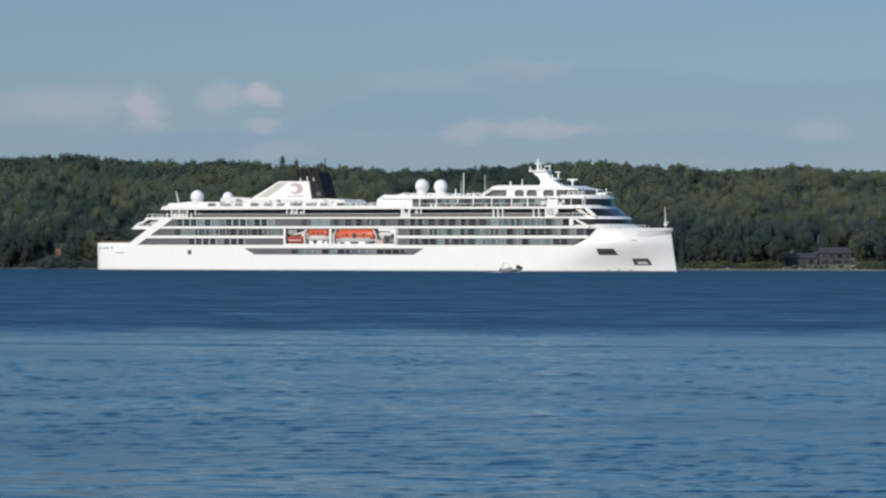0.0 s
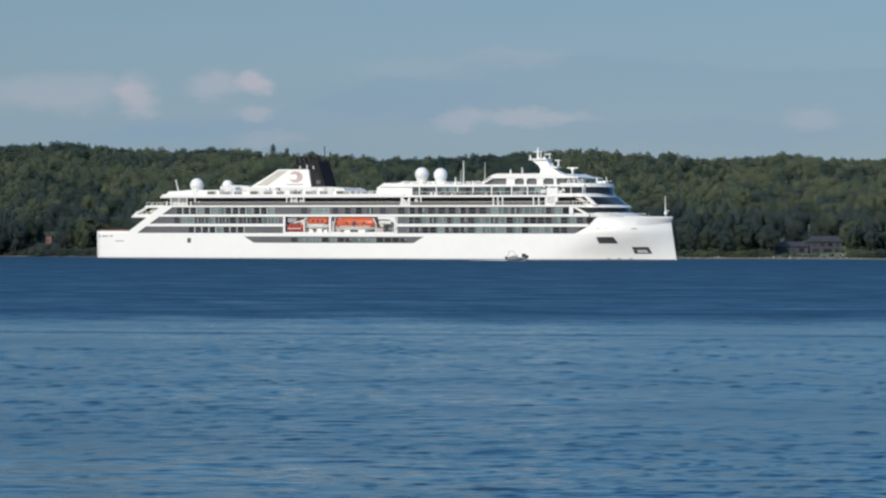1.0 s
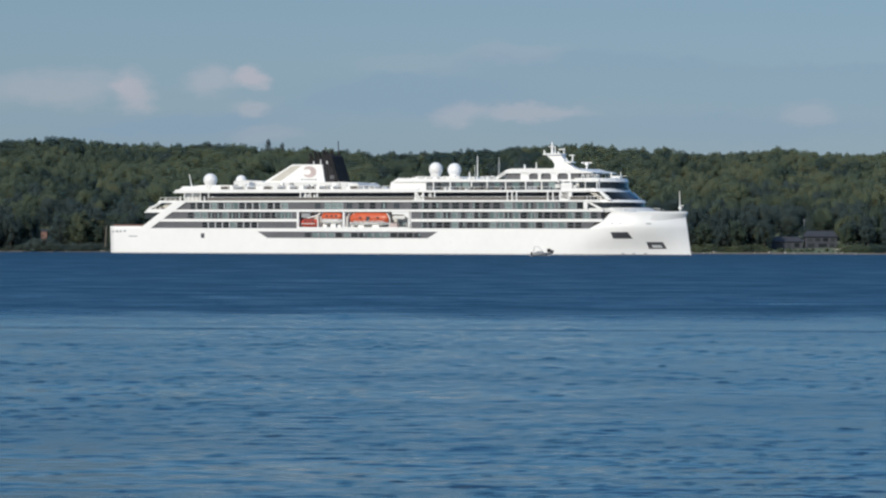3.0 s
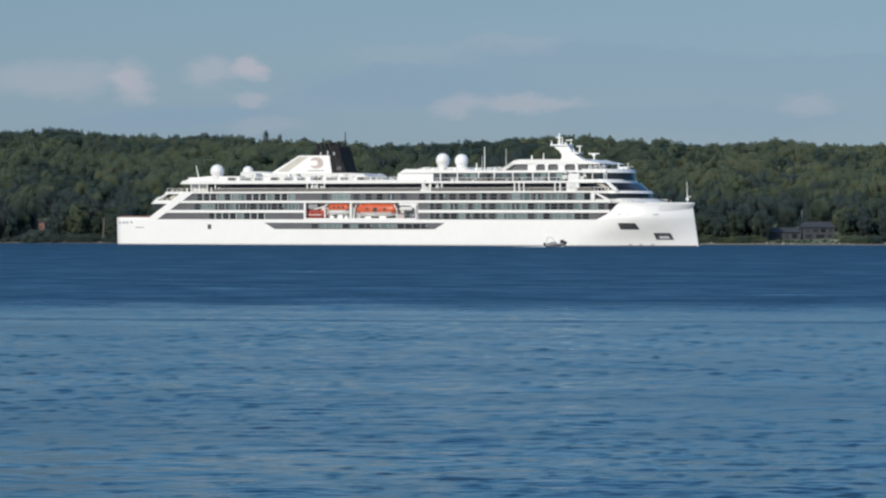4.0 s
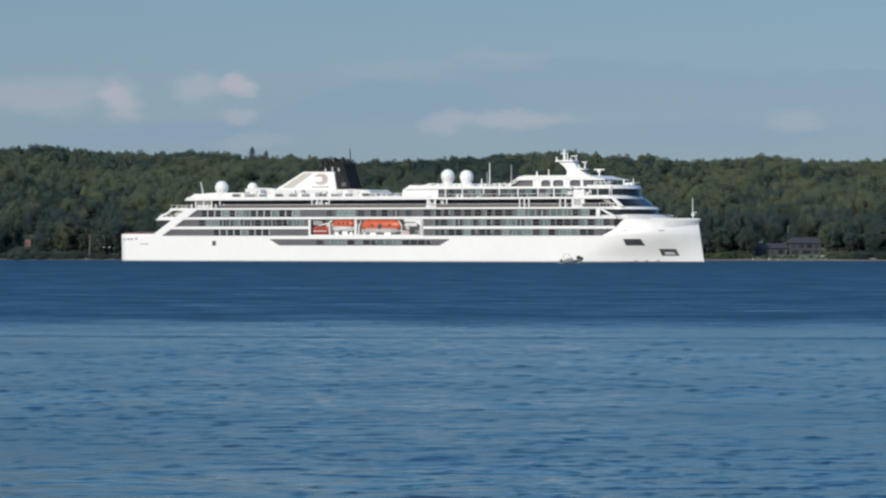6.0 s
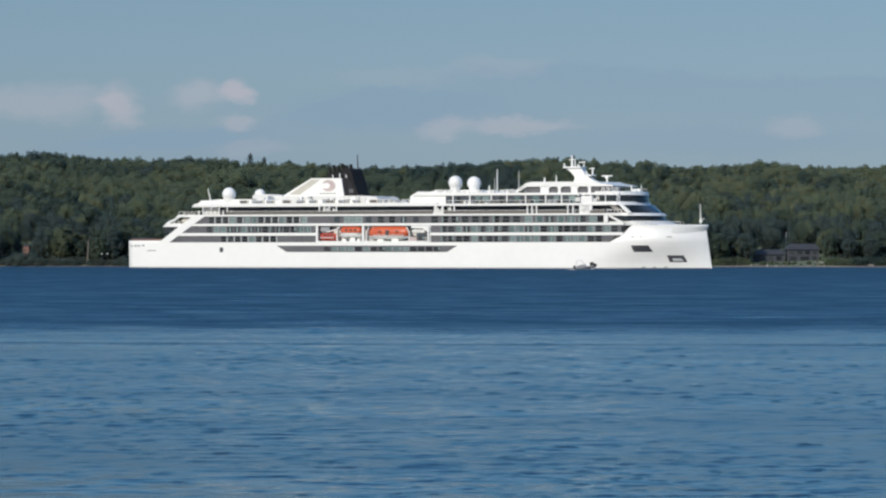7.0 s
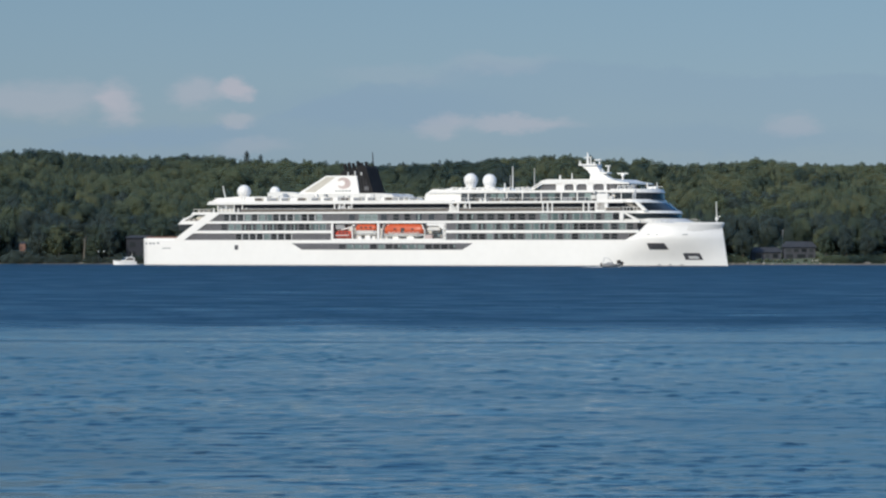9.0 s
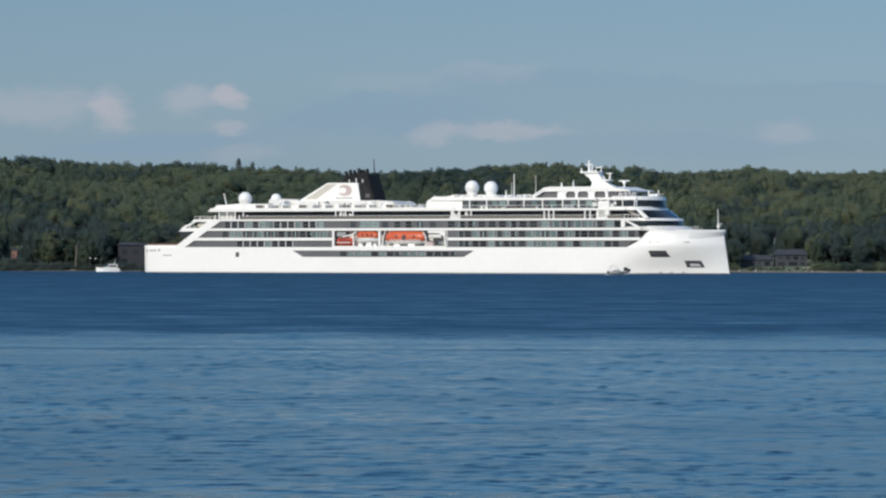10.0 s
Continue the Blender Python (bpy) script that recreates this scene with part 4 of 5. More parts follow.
for side in (-1, 1):
    for z, u0, u1, y in ((18.0, 18.6, 33, 10.7), (15.2, 14.6, 18.5, 10.7), (18.05, 37, 172, 11.7), (21.6, 27, 100, 11.4), (21.6, 101, 113, 11.5), (21.15, 114, 168, 11.5), (14.5, 180, 188, 10.0), (24.7, 170, 176.5, 9.6)):
        a, b = sorted((side * y, side * (y - 0.12)))
        sp("hand_rail", box(u0, u1, a, b, z, z + 0.12), CREAM)
        for u in np.arange(u0, u1, 2.4 if u1 - u0 < 30 else 4.8):
            sp("rail_post", box(u, u + 0.12, a, b, z - 0.95, z), CREAM)
    # brackets and boxes beside the bridge
    a, b = sorted((side * 11.6, side * 10.4))
    sp("bridge_wing", box(163.6, 167.6, a, b, 17.1, 22.4, 0.3), WHITE)
    for u0, u1, z0, z1 in ((161.8, 163.4, 20.7, 22.0), (168.0, 169.2, 20.7, 21.6), (162.4, 163.2, 22.4, 23.2)):
        sp("wing_box", box(u0, u1, a, b, z0, z1, 0.1), CREAM)
# flared bulwark round the bow, jutting beyond the stem
line = [(u, half_breadth(u, 13.3)) for u in np.concatenate([np.linspace(189.5, 198, 14), np.linspace(198.4, 200.85, 12)])]
plan = [(u, -h) for u, h in line] + [(200.92, 0.0)] + [(u, h) for u, h in line[::-1]]
bm = bmesh.new()
rows = []
for i, (u, y) in enumerate(plan):
    (u0, y0), (u1, y1) = plan[max(0, i - 1)], plan[min(len(plan) - 1, i + 1)]
    out = Vector((y1 - y0, u0 - u1, 0)).normalized()
    k, tip = smooth01((u - 192) / 8), smooth01((u - 197) / 3.8)
    ring = [(-0.06, 10.2), (0.015 + 0.10 * k, 11.2), (0.02 + 0.16 * k + 0.12 * tip, 12.0), (0.04 + 0.3 * k + 0.4 * tip, 12.7), (0.05 + 0.32 * k + 0.5 * tip, 13.2), (0.04 + 0.25 * k + 0.35 * tip, 13.5), (-0.25, 13.5)]
    sunk = 0.16 * (1 - smooth01((u - 189.5) / 8))
    rows.append([bm.verts.new((u + out.x * (d - sunk), y + out.y * (d - sunk), z)) for d, z in ring])
for p, q in zip(rows[:-1], rows[1:]):
    for i in range(6):
        bm.faces.new((p[i], q[i], q[i + 1], p[i + 1]))
sp("bulwark", bm, WHITE, label="flared white bulwark round the bow", smooth=True)

for u in (183.2, 186.4, 189.8):
    on_side([(u, 0.25), (u + 0.8, 0.25), (u + 0.8, 0.6), (u, 0.6)], "water_outlet", MIDGREY, 0.05)
for u in (60, 66, 124, 130, 137):
    on_side([(u, 3.4), (u + 1.4, 3.4), (u + 1.4, 4.6), (u, 4.6)], "shell_door", WHITE, 0.05)


# ---- small boats ----
def motor_boat():
    boat = tagged(new("motor_boat"), "small white cabin motor boat running along the ship", "boat")
    bm = bmesh.new()
    st = []
    for i in range(9):
        f = i / 8
        x = -3.85 + 7.7 * f
        w = 1.3 * max(0.03, 1 - max(0, (f - 0.45) / 0.55) ** 2.2)
        zt = 1.15 + 0.45 * f ** 2
        st.append([bm.verts.new(p) for p in ((x, -w, zt), (x, -w * 0.92, 0.25), (x, 0, -0.4), (x, w * 0.92, 0.25), (x, w, zt))])
    for a, b in zip(st[:-1], st[1:]):
        for i in range(4):
            bm.faces.new((a[i], b[i], b[i + 1], a[i + 1]))
        bm.faces.new((a[4], b[4], b[0], a[0]))
    bm.faces.new(st[0])
    bm.faces.new(st[-1][::-1])
    part("boat_hull", bm, WHITE, boat, "white hull")
    cabin = part("cabin", prism([(-3.2, 1.0), (1.2, 1.3), (-0.3, 2.35), (-1.1, 2.6), (-3.3, 2.45)], -0.95, 0.95), WHITE, boat)
    part("windscreen", prism([(0.75, 1.65), (-0.2, 2.3), (-0.42, 2.3), (0.4, 1.65)], -1.0, 1.0), DARKGLASS, cabin)
    part("side_window", prism([(-2.9, 1.55), (-0.1, 1.6), (-0.7, 2.3), (-2.8, 2.25)], -1.0, 1.0), TEAK, cabin, "tan shaded side windows")
    part("outboard_engine", box(-4.4, -3.8, -0.3, 0.3, 0.1, 1.5, 0.1), BLACK, boat)
    part("aerial", rod((-2.3, 0.6, 2.4), (-2.6, 0.6, 4.0), 0.05), WHITE, boat)
    part("roof_light", box(-2.6, -2.2, -0.3, 0.3, 2.4, 3.0), STEEL, boat)
    part("wake", box(-4.6, 3.4, -1.5, 1.5, 0.01, 0.2, 0.05), FOAM, boat, "thin white wash along the hull")
    return boat


def dinghy():
    boat = tagged(new("inflatable_boat"), "small grey inflatable boat with a light steering frame", "boat")
    for y in (-0.95, 0.95):
        bm = bmesh.new()
        for p, q, r0, r1 in (((-2.8, y, 0.45), (1.2, y, 0.5), 0.36, 0.38), ((1.2, y, 0.5), (2.5, y * 0.35, 0.95), 0.38, 0.34)):
            add_rod(bm, p, q, r0, r1, 12)
        part("tube", bm, RUBBER, boat, smooth=True)
    part("bow_fender", rod((2.1, -0.5, 0.75), (2.75, 0.25, 1.2), 0.6, 0.38, 12), BLACK, boat, "dark raised bow")
    part("bow_bag", box(1.2, 2.3, -0.55, 0.55, 0.8, 1.9, 0.2), BLACK, boat)
    part("hull_floor", prism([(-2.8, -0.1), (2.0, -0.1), (2.6, 0.6), (-2.8, 0.4)], -0.75, 0.75), MIDGREY, boat)
    part("console", box(-1.6, 0.2, -0.5, 0.5, 0.3, 1.35, 0.15), MIDGREY, boat)
    part("seat", box(-2.4, -1.2, -0.6, 0.6, 0.3, 1.05, 0.15), RUBBER, boat)
    bm = bmesh.new()
    for y in (-0.75, 0.75):
        add_rod(bm, (-2.7, y, 0.6), (-2.2, y, 2.6), 0.07)
        add_rod(bm, (-2.2, y, 2.6), (-1.1, y, 2.5), 0.07)
        add_rod(bm, (-1.1, y, 2.5), (-0.1, y, 1.3), 0.07)
    add_rod(bm, (-2.2, -0.75, 2.6), (-2.2, 0.75, 2.6), 0.07)
    part("steering_frame", bm, STEEL, boat, "pale tubular frame")
    part("outboard_engine", box(-3.3, -2.8, -0.3, 0.3, 0.1, 1.2, 0.1), BLACK, boat)
    part("wake", prism([(-13, 0.0), (1.8, 0.0), (1.4, 0.3), (-3, 0.16), (-13, 0.05)], -0.9, 0.9), FOAM, boat, "white wash trailing behind")
    return boat


motorboat = motor_boat()
inflatable = dinghy()

# ---- houses and fittings on the far shore ----
def at_shore(sight, y):
    """Across position for a sight angle, given as thousandths of the distance."""
    return sight * 0.001 * y


def shore_house(x, y, w, depth, h, roof_h, wall, label, windows, name="shore_house", over=0.6):
    z = max(0.6, ground_height(x, y)) - 0.4
    house = tagged(new(name), label, "house")
    house.location = (x, y, z)
    part("wall", box(-w / 2, w / 2, 0, depth, 0, h), wall, house)
    bm = bmesh.new()
    a = [bm.verts.new(p) for p in ((-w / 2 - over, -over, h - 0.1), (w / 2 + over, -over, h - 0.1), (w / 2 + over, depth + over, h - 0.1), (-w / 2 - over, depth + over, h - 0.1),
                                   (-w / 2 + 1, depth / 2, h + roof_h), (w / 2 - 1, depth / 2, h + roof_h))]
    for f in ((0, 1, 5, 4), (2, 3, 4, 5), (1, 2, 5), (3, 0, 4), (3, 2, 1, 0)):
        bm.faces.new([a[i] for i in f])
    part("roof", bm, ROOFING, house, "dark shingle roof")
    for wx, wz, ww, wh in windows:
        f = part("window", box(wx - ww / 2, wx + ww / 2, -0.08, 0.05, wz - wh / 2, wz + wh / 2), DARKGLASS, house)
        part("sill", box(wx - ww / 2 - 0.1, wx + ww / 2 + 0.1, -0.16, -0.04, wz - wh / 2 - 0.15, wz - wh / 2), wall, f)
    return house


shore_house(at_shore(83.2, 1664), 1664, 11.5, 8, 4.6, 2.0, SIDING, "two-storey blue-grey house with dark windows by the beach",
            [(-4, 3.4, 1.8, 1.1), (-1.2, 3.4, 1.8, 1.1), (1.6, 3.4, 1.8, 1.1), (4.2, 3.4, 1.4, 1.1), (-3.6, 1.3, 2.4, 1.3), (0.6, 1.3, 3.0, 1.3), (4, 1.3, 1.6, 1.3)])
shore_house(at_shore(75.9, 1664), 1664, 11, 6, 3.2, 1.7, SIDING, "low grey boathouse with a shingle roof beside the beach", [(-3, 1.8, 2.2, 1.4), (0.4, 1.8, 1.4, 1.2), (3.4, 1.8, 1.8, 1.4)], "boathouse")
snag = tagged(new("dead_tree"), "pale bare dead trunk standing behind the house", "tree")
snag.location = (at_shore(79.4, 1692), 1692, ground_height(at_shore(79.4, 1692), 1692))
part("trunk", rod((0, 0, -0.3), (0.2, 0, 8.0), 0.2, 0.12), CREAM, snag)
part("limb", rod((0.1, 0, 7), (1.2, 0, 9), 0.12, 0.06), BARK, snag)
shore_house(at_shore(-59.4, 1662), 1662, 12.5, 8, 8.4, 0.9, DARKBOARD, "tall dark boarded house among trees near the water",
            [(-4, 2.6, 2, 1.6), (0, 2.6, 2, 1.6), (4, 2.6, 2, 1.6), (-4, 6, 2, 1.6), (0, 6, 2, 1.6), (4, 6, 2, 1.6)])
shore_house(at_shore(-85.7, 1657.5), 1657.5, 2.1, 4, 7.0, 0.8, RUST, "narrow red-brown wooden hut half hidden by trees", [(-0.45, 5.4, 0.5, 0.8)], "hut", 0.2)


def beached_boat(x, y):
    b = tagged(new("beached_dinghy"), "small white dinghy pulled up on the beach", "boat")
    b.location = (x, y, max(0.1, ground_height(x, y)))
    part("boat_hull", prism([(-1.9, 0.7), (-1.6, 0), (1.3, 0), (2.1, 0.8)], -0.7, 0.7), WHITE, b)
    part("thwart", box(-0.2, 0.2, -0.75, 0.75, 0.62, 0.72), TEAK, b)
    return b


beached_boat(at_shore(86.9, 1652), 1652)
birch = tagged(new("dead_tree"), "pale leaning bare trunk at the water's edge", "tree")
birch.location = (at_shore(-72.4, 1657), 1657, ground_height(at_shore(-72.4, 1657), 1657))
part("trunk", rod((0, 0, -0.4), (0.4, 0.3, 8.4), 0.42, 0.2), BARK, birch)
for z, dx in ((5.5, 1.1), (7.2, -0.9), (8.4, 0.8)):
    part("limb", rod((0.05 * z, 0, z), (0.05 * z + dx, 0, z + 1.5), 0.09, 0.04, 6), BARK, birch)


def beach_stones():
    """Pale boulders and driftwood strewn along the waterline."""
    rng = np.random.default_rng(52)
    bm = bmesh.new()
    for i in range(110):
        x = rng.uniform(60, 200) if i < 85 else rng.uniform(-200, -105)
        shore = 1650 + 5 * math.sin(x * 0.03) + 3 * math.sin(x * 0.11 + 1)
        y = shore + rng.uniform(0.5, 4.5)
        r = 0.12 + 0.42 * rng.random() ** 4
        m = pose(x, y, max(0.05, ground_height(x, y)) + r * 0.15, 0, 0, rng.uniform(0, 360))
        start = len(bm.verts)
        bmesh.ops.create_icosphere(bm, subdivisions=1, radius=r, matrix=m)
        bm.verts.ensure_lookup_table()
        for v in bm.verts[start:]:
            v.co += Vector(rng.uniform(-0.2, 0.2, 3)) * r
            v.co.x += (v.co.x - x) * (2.2 if i % 9 == 0 else 0.3)
    ob = part("beach_stones", bm, STONE)
    tagged(ob, "pale boulders and driftwood strewn along the waterline", "stones", kind="stuff")


beach_stones()

# two white spots among the shore trees, held up on added dark poles
for sight in (-69.2, -68.0):
    b = tagged(new("mooring_buoy"), "small white spot among the shore trees, on an added pole", "buoy")
    b.location = (at_shore(sight, 1648), 1648, 0)
    part("pole", rod((0, 0, -1), (0, 0, 4.4), 0.035), DARK_AND_SHADE, b)
    part("float", ball((0, 0, 4.6), 0.32, 0.6, 10, 8), WHITE, b)


# ---- woods ----
def ico(sub):
    bm = bmesh.new()
    bmesh.ops.create_icosphere(bm, subdivisions=sub, radius=1)
    v = np.array([p.co for p in bm.verts])
    f = np.array([[q.index for q in p.verts] for p in bm.faces])
    bm.free()
    return v, f


ICO0 = ico(1)


def crown_arrays(rng, kind, lobes, leaves, base, low=1.45):
    """Vertices and triangles of a crown of unit height: lumpy lobes with loose leaf sprays round them."""
    V, Fc, k = [], [], 0
    bv, bf = base
    if kind == "conifer":
        tiers = lobes
        for i in range(tiers):
            f = i / tiers
            z, r = 0.12 + 0.86 * f, 0.2 * (1 - f) ** 0.85 + 0.012
            m = 9
            ring = [(r * rng.uniform(0.6, 1.15) * math.cos(2 * math.pi * j / m + i), r * rng.uniform(0.6, 1.15) * math.sin(2 * math.pi * j / m + i), z - 0.07 * (1 - f) * rng.uniform(0.5, 1.3)) for j in range(m)]
            V += ring + [(0, 0, min(1.0, z + 0.16 * (1.1 - f)))]
            Fc += [(k + j, k + (j + 1) % m, k + m) for j in range(m)]
            k += m + 1
        centres = [(0, 0, 0.15 + 0.8 * i / 8, 0.2 * (1 - i / 8) + 0.02) for i in range(8)]
    else:
        centres = []
        small = math.sqrt(10 / lobes)
        for i in range(lobes):
            f = (i + 0.5) / lobes
            up = 1 - low * f                      # from the top down past the widest part
            a = 2.4 * i + rng.uniform(-0.6, 0.6)
            flat = math.sqrt(max(0.0, 1 - up * up))
            reach = rng.uniform(0.55, 1.12)
            r = (0.11 + 0.15 * rng.random() ** 1.6) * small
            c = (0.25 * reach * flat * math.cos(a), 0.25 * reach * flat * math.sin(a), 0.53 + 0.36 * reach * up + rng.uniform(-0.03, 0.03), r)
            centres.append(c)
            jit = 1 + rng.uniform(-0.28, 0.28, size=(len(bv), 1))
            pts = bv * jit * (r, r, r * 1.15) + c[:3]
            V += [tuple(p) for p in pts]
            Fc += [tuple(t + k) for t in bf]
            k += len(bv)
    for i in range(leaves):
        cx, cy, cz, r = centres[rng.integers(len(centres))]
        d = rng.normal(size=3)
        d /= np.linalg.norm(d)
        p = np.array((cx, cy, cz)) + d * r * rng.uniform(0.6, 1.15) * (0.92, 0.92, 1.15)
        s = rng.uniform(0.03, 0.065)
        # sprays lie roughly along the crown's outside
        out = (p - (0, 0, 0.42)) * (1, 1, 0.8)
        out = out / np.linalg.norm(out) + 0.5 * d + rng.normal(0, 0.6, 3)
        out /= np.linalg.norm(out)
        e = np.cross(out, (0.3, 0.5, 0.81))
        e /= np.linalg.norm(e)
        g = np.cross(out, e)
        a0 = rng.uniform(0, 6.28)
        V += [tuple(p + s * rng.uniform(0.7, 1.3) * (e * math.cos(a0 + 2.1 * w) + g * math.sin(a0 + 2.1 * w))) for w in range(3)]
        Fc.append((k, k + 1, k + 2))
        k += 3
    return np.array(V), np.array(Fc)


def big_mesh(name, V, Fc, material):
    me = bpy.data.meshes.new(name)
    me.vertices.add(len(V))
    me.vertices.foreach_set("co", V.astype(np.float32).ravel())
    me.loops.add(Fc.size)
    me.loops.foreach_set("vertex_index", Fc.astype(np.int32).ravel())
    me.polygons.add(len(Fc))
    me.polygons.foreach_set("loop_start", np.arange(0, Fc.size, 3, dtype=np.int32))
    me.update(calc_edges=True)
    me.polygons.foreach_set("use_smooth", [True] * len(Fc))
    me.materials.append(material)
    return me


def woods():
    rng = np.random.default_rng(7)
    broad = [crown_arrays(rng, "broad", 26, 230, ICO0) for _ in range(8)]
    spruce = [crown_arrays(rng, "conifer", 11, 140, ICO0) for _ in range(4)]
    groups = {"broad": ([], [], 0), "pale": ([], [], 0), "dark": ([], [], 0)}
    bins = {k: [[], [], 0] for k in groups}
    y = 1672.0
    while y < 2030:
        step = 7.2 if y < 1945 else 5.0
        reach = 0.125 * y
        for x in np.arange(-reach, reach, step):
            px, py = x + rng.uniform(-3, 3), y + rng.uniform(-3, 3)
            if abs(px - at_shore(80, 1668)) < 15 and py < 1680 or abs(px / py * 1000 + 85.7) < 3 and py < 1685:
                continue
            if rng.random() < 0.1:
                continue
            # dark kind thickens low on the slope, for conifers and painted shade alike
            patch = noise.noise((px * 0.02, py * 0.02, 3.0)) + (0.3 * (1790 - py) / 120 if py < 1790 else 0) + (0.3 * min(1, max(0, (-95 - px) / 40)) if py < 1760 else 0.45 if -112 < px < -66 and py < 1745 else 0) + (0.35 * min(1, max(0, (px - 40) / 40)) if py < 1730 else 0)
            kind = "dark" if patch + rng.normal(0, 0.15) > (0.42 if py < 1930 else 0.6) else ("pale" if rng.random() < (0.5 if px > 50 and py > 1770 else 0.14) else "broad")
            h = ((rng.uniform(11, 15.5) if py < 1940 else rng.uniform(9.5, 12)) + 4.0 * noise.noise((px * 0.045, py * 0.045, 9.0)) * (1 if py < 1940 else 0.4)) * (1 if kind != "dark" else 0.95)
            wide = rng.uniform(0.72, 1.15) if kind != "dark" else rng.uniform(0.75, 1.1)
            pointed = kind == "dark" and rng.random() < 0.4
            V, Fc = (spruce if pointed else broad)[rng.integers(4 if pointed else 8)]
            a = rng.uniform(0, 6.28)
            c, s = math.cos(a), math.sin(a)
            P = V @ np.array(((c, s, 0), (-s, c, 0), (0, 0, 1))) * (h * wide, h * wide, h)
            P = P + (px, py, ground_height(px, py) + (2.7 if py > 1940 else -0.5))
            b = bins[kind]
            b[0].append(P)
            b[1].append(Fc + b[2])
            b[2] += len(P)
        y += step * 0.95
    for kind, material, label in (("broad", LEAF, "dense green broadleaf woods on the hillside"), ("pale", LEAF_PALE, "paler green trees scattered through the woods"), ("dark", NEEDLE_AND_SHADE, "dark blue-green trees and conifers among the woods")):
        b = bins[kind]
        tagged(new("woods", big_mesh("woods", np.concatenate(b[0]), np.concatenate(b[1]), material)), label, "woods", kind="stuff")


woods()


def tree(kind, seed):
    """One tree, trunk, limbs and crown, of unit height."""
    rng = np.random.default_rng(seed)
    conifer = kind in ("conifer", "spruce")
    ob = tagged(new("conifer_tree" if conifer else "broadleaf_tree"), "spruce standing above the woods, haze in its needle colour" if kind == "spruce" else "dark slender conifer at the edge of the woods" if conifer else "dark bluish leafy tree near the water's edge" if kind == "dusky" else "leafy green tree at the water's edge", "tree", "skyline conifers" if kind == "spruce" else "shore conifers" if conifer else "shore trees")
    part("trunk", rod((0, 0, -0.06), (0, 0, 0.8), 0.022, 0.008, 7), BARK, ob)
    if not conifer:
        for i in range(4):
            a = i * 1.7 + rng.uniform(0, 1)
            z = 0.22 + 0.11 * i
            part("limb", rod((0, 0, z), (0.17 * math.cos(a), 0.17 * math.sin(a), z + 0.18), 0.010, 0.004, 5), BARK, ob)
    V, Fc = crown_arrays(rng, "conifer" if conifer else kind, 12 if conifer else 50, 260 if conifer else 600, ICO0, 1.95)
    crown = new("crown", big_mesh("crown", V, Fc, HAZED_SPRUCE if kind == "spruce" else NEEDLE_AND_SHADE if conifer or kind == "dusky" else (LEAF_PALE if kind == "pale" else LEAF)))
    crown.parent = ob
    return ob


def stand_of_trees():
    rng = np.random.default_rng(21)
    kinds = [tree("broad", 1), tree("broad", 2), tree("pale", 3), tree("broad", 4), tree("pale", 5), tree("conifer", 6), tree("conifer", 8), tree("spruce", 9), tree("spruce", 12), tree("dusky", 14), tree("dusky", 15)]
    used = set()

    def put(i, x, y, h, w=1.0):
        m = pose(x, y, max(0.3, ground_height(x, y)) - 0.2, 0, 0, rng.uniform(0, 360))
        if i in used:
            ob = copy_thing(kinds[i], m)
        else:
            ob = kinds[i]
            ob.matrix_basis = m
            used.add(i)
        ob.scale = (h * w, h * w, h)

    for row in range(3):
        for x in np.arange(-205, 206, 5.2):
            px, py = x + rng.uniform(-2, 2), 1659 + row * 5 + rng.uniform(-2, 2)
            s = px / py * 1000
            if 71.5 < s < 87.5 or -65.5 < s < -55.5 and row < 2 or -91.5 < s < -82 and row < 2 or abs(s + 85.7) < 3.2:
                continue
            if row == 0 and s > 60 and rng.random() < 0.6:
                continue
            conifer = rng.random() < (0.65 if s < -80 else 0.25 if s < -66 else 0.5 if s > 25 else 0.2)
            h = rng.uniform(9, 15) if s < -50 else rng.uniform(7, 12.5)
            put((5 if rng.random() < 0.4 else 9) + int(rng.integers(2)) if conifer else int(rng.integers(5)), px, py, h * (1.05 if conifer else 1), rng.uniform(0.9, 1.3) if not conifer else rng.uniform(0.9, 1.2))
    # conifers that stand out on the skyline, distance haze painted into their needles
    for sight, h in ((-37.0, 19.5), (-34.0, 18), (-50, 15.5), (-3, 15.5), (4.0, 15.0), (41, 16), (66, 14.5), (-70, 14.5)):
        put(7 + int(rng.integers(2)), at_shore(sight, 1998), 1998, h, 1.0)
    for sight, h in ((-29, 16), (-27.5, 15.5), (-24, 15.5), (-21.5, 15), (-17, 14.5), (48.5, 15.5), (50, 15), (29, 15.5), (33, 15.5), (75, 13.5), (72, 13.5), (-80, 14.5), (-58, 14.5)):
        put(int(rng.integers(5)), at_shore(sight, 1998), 1998, h, 0.75)


stand_of_trees()


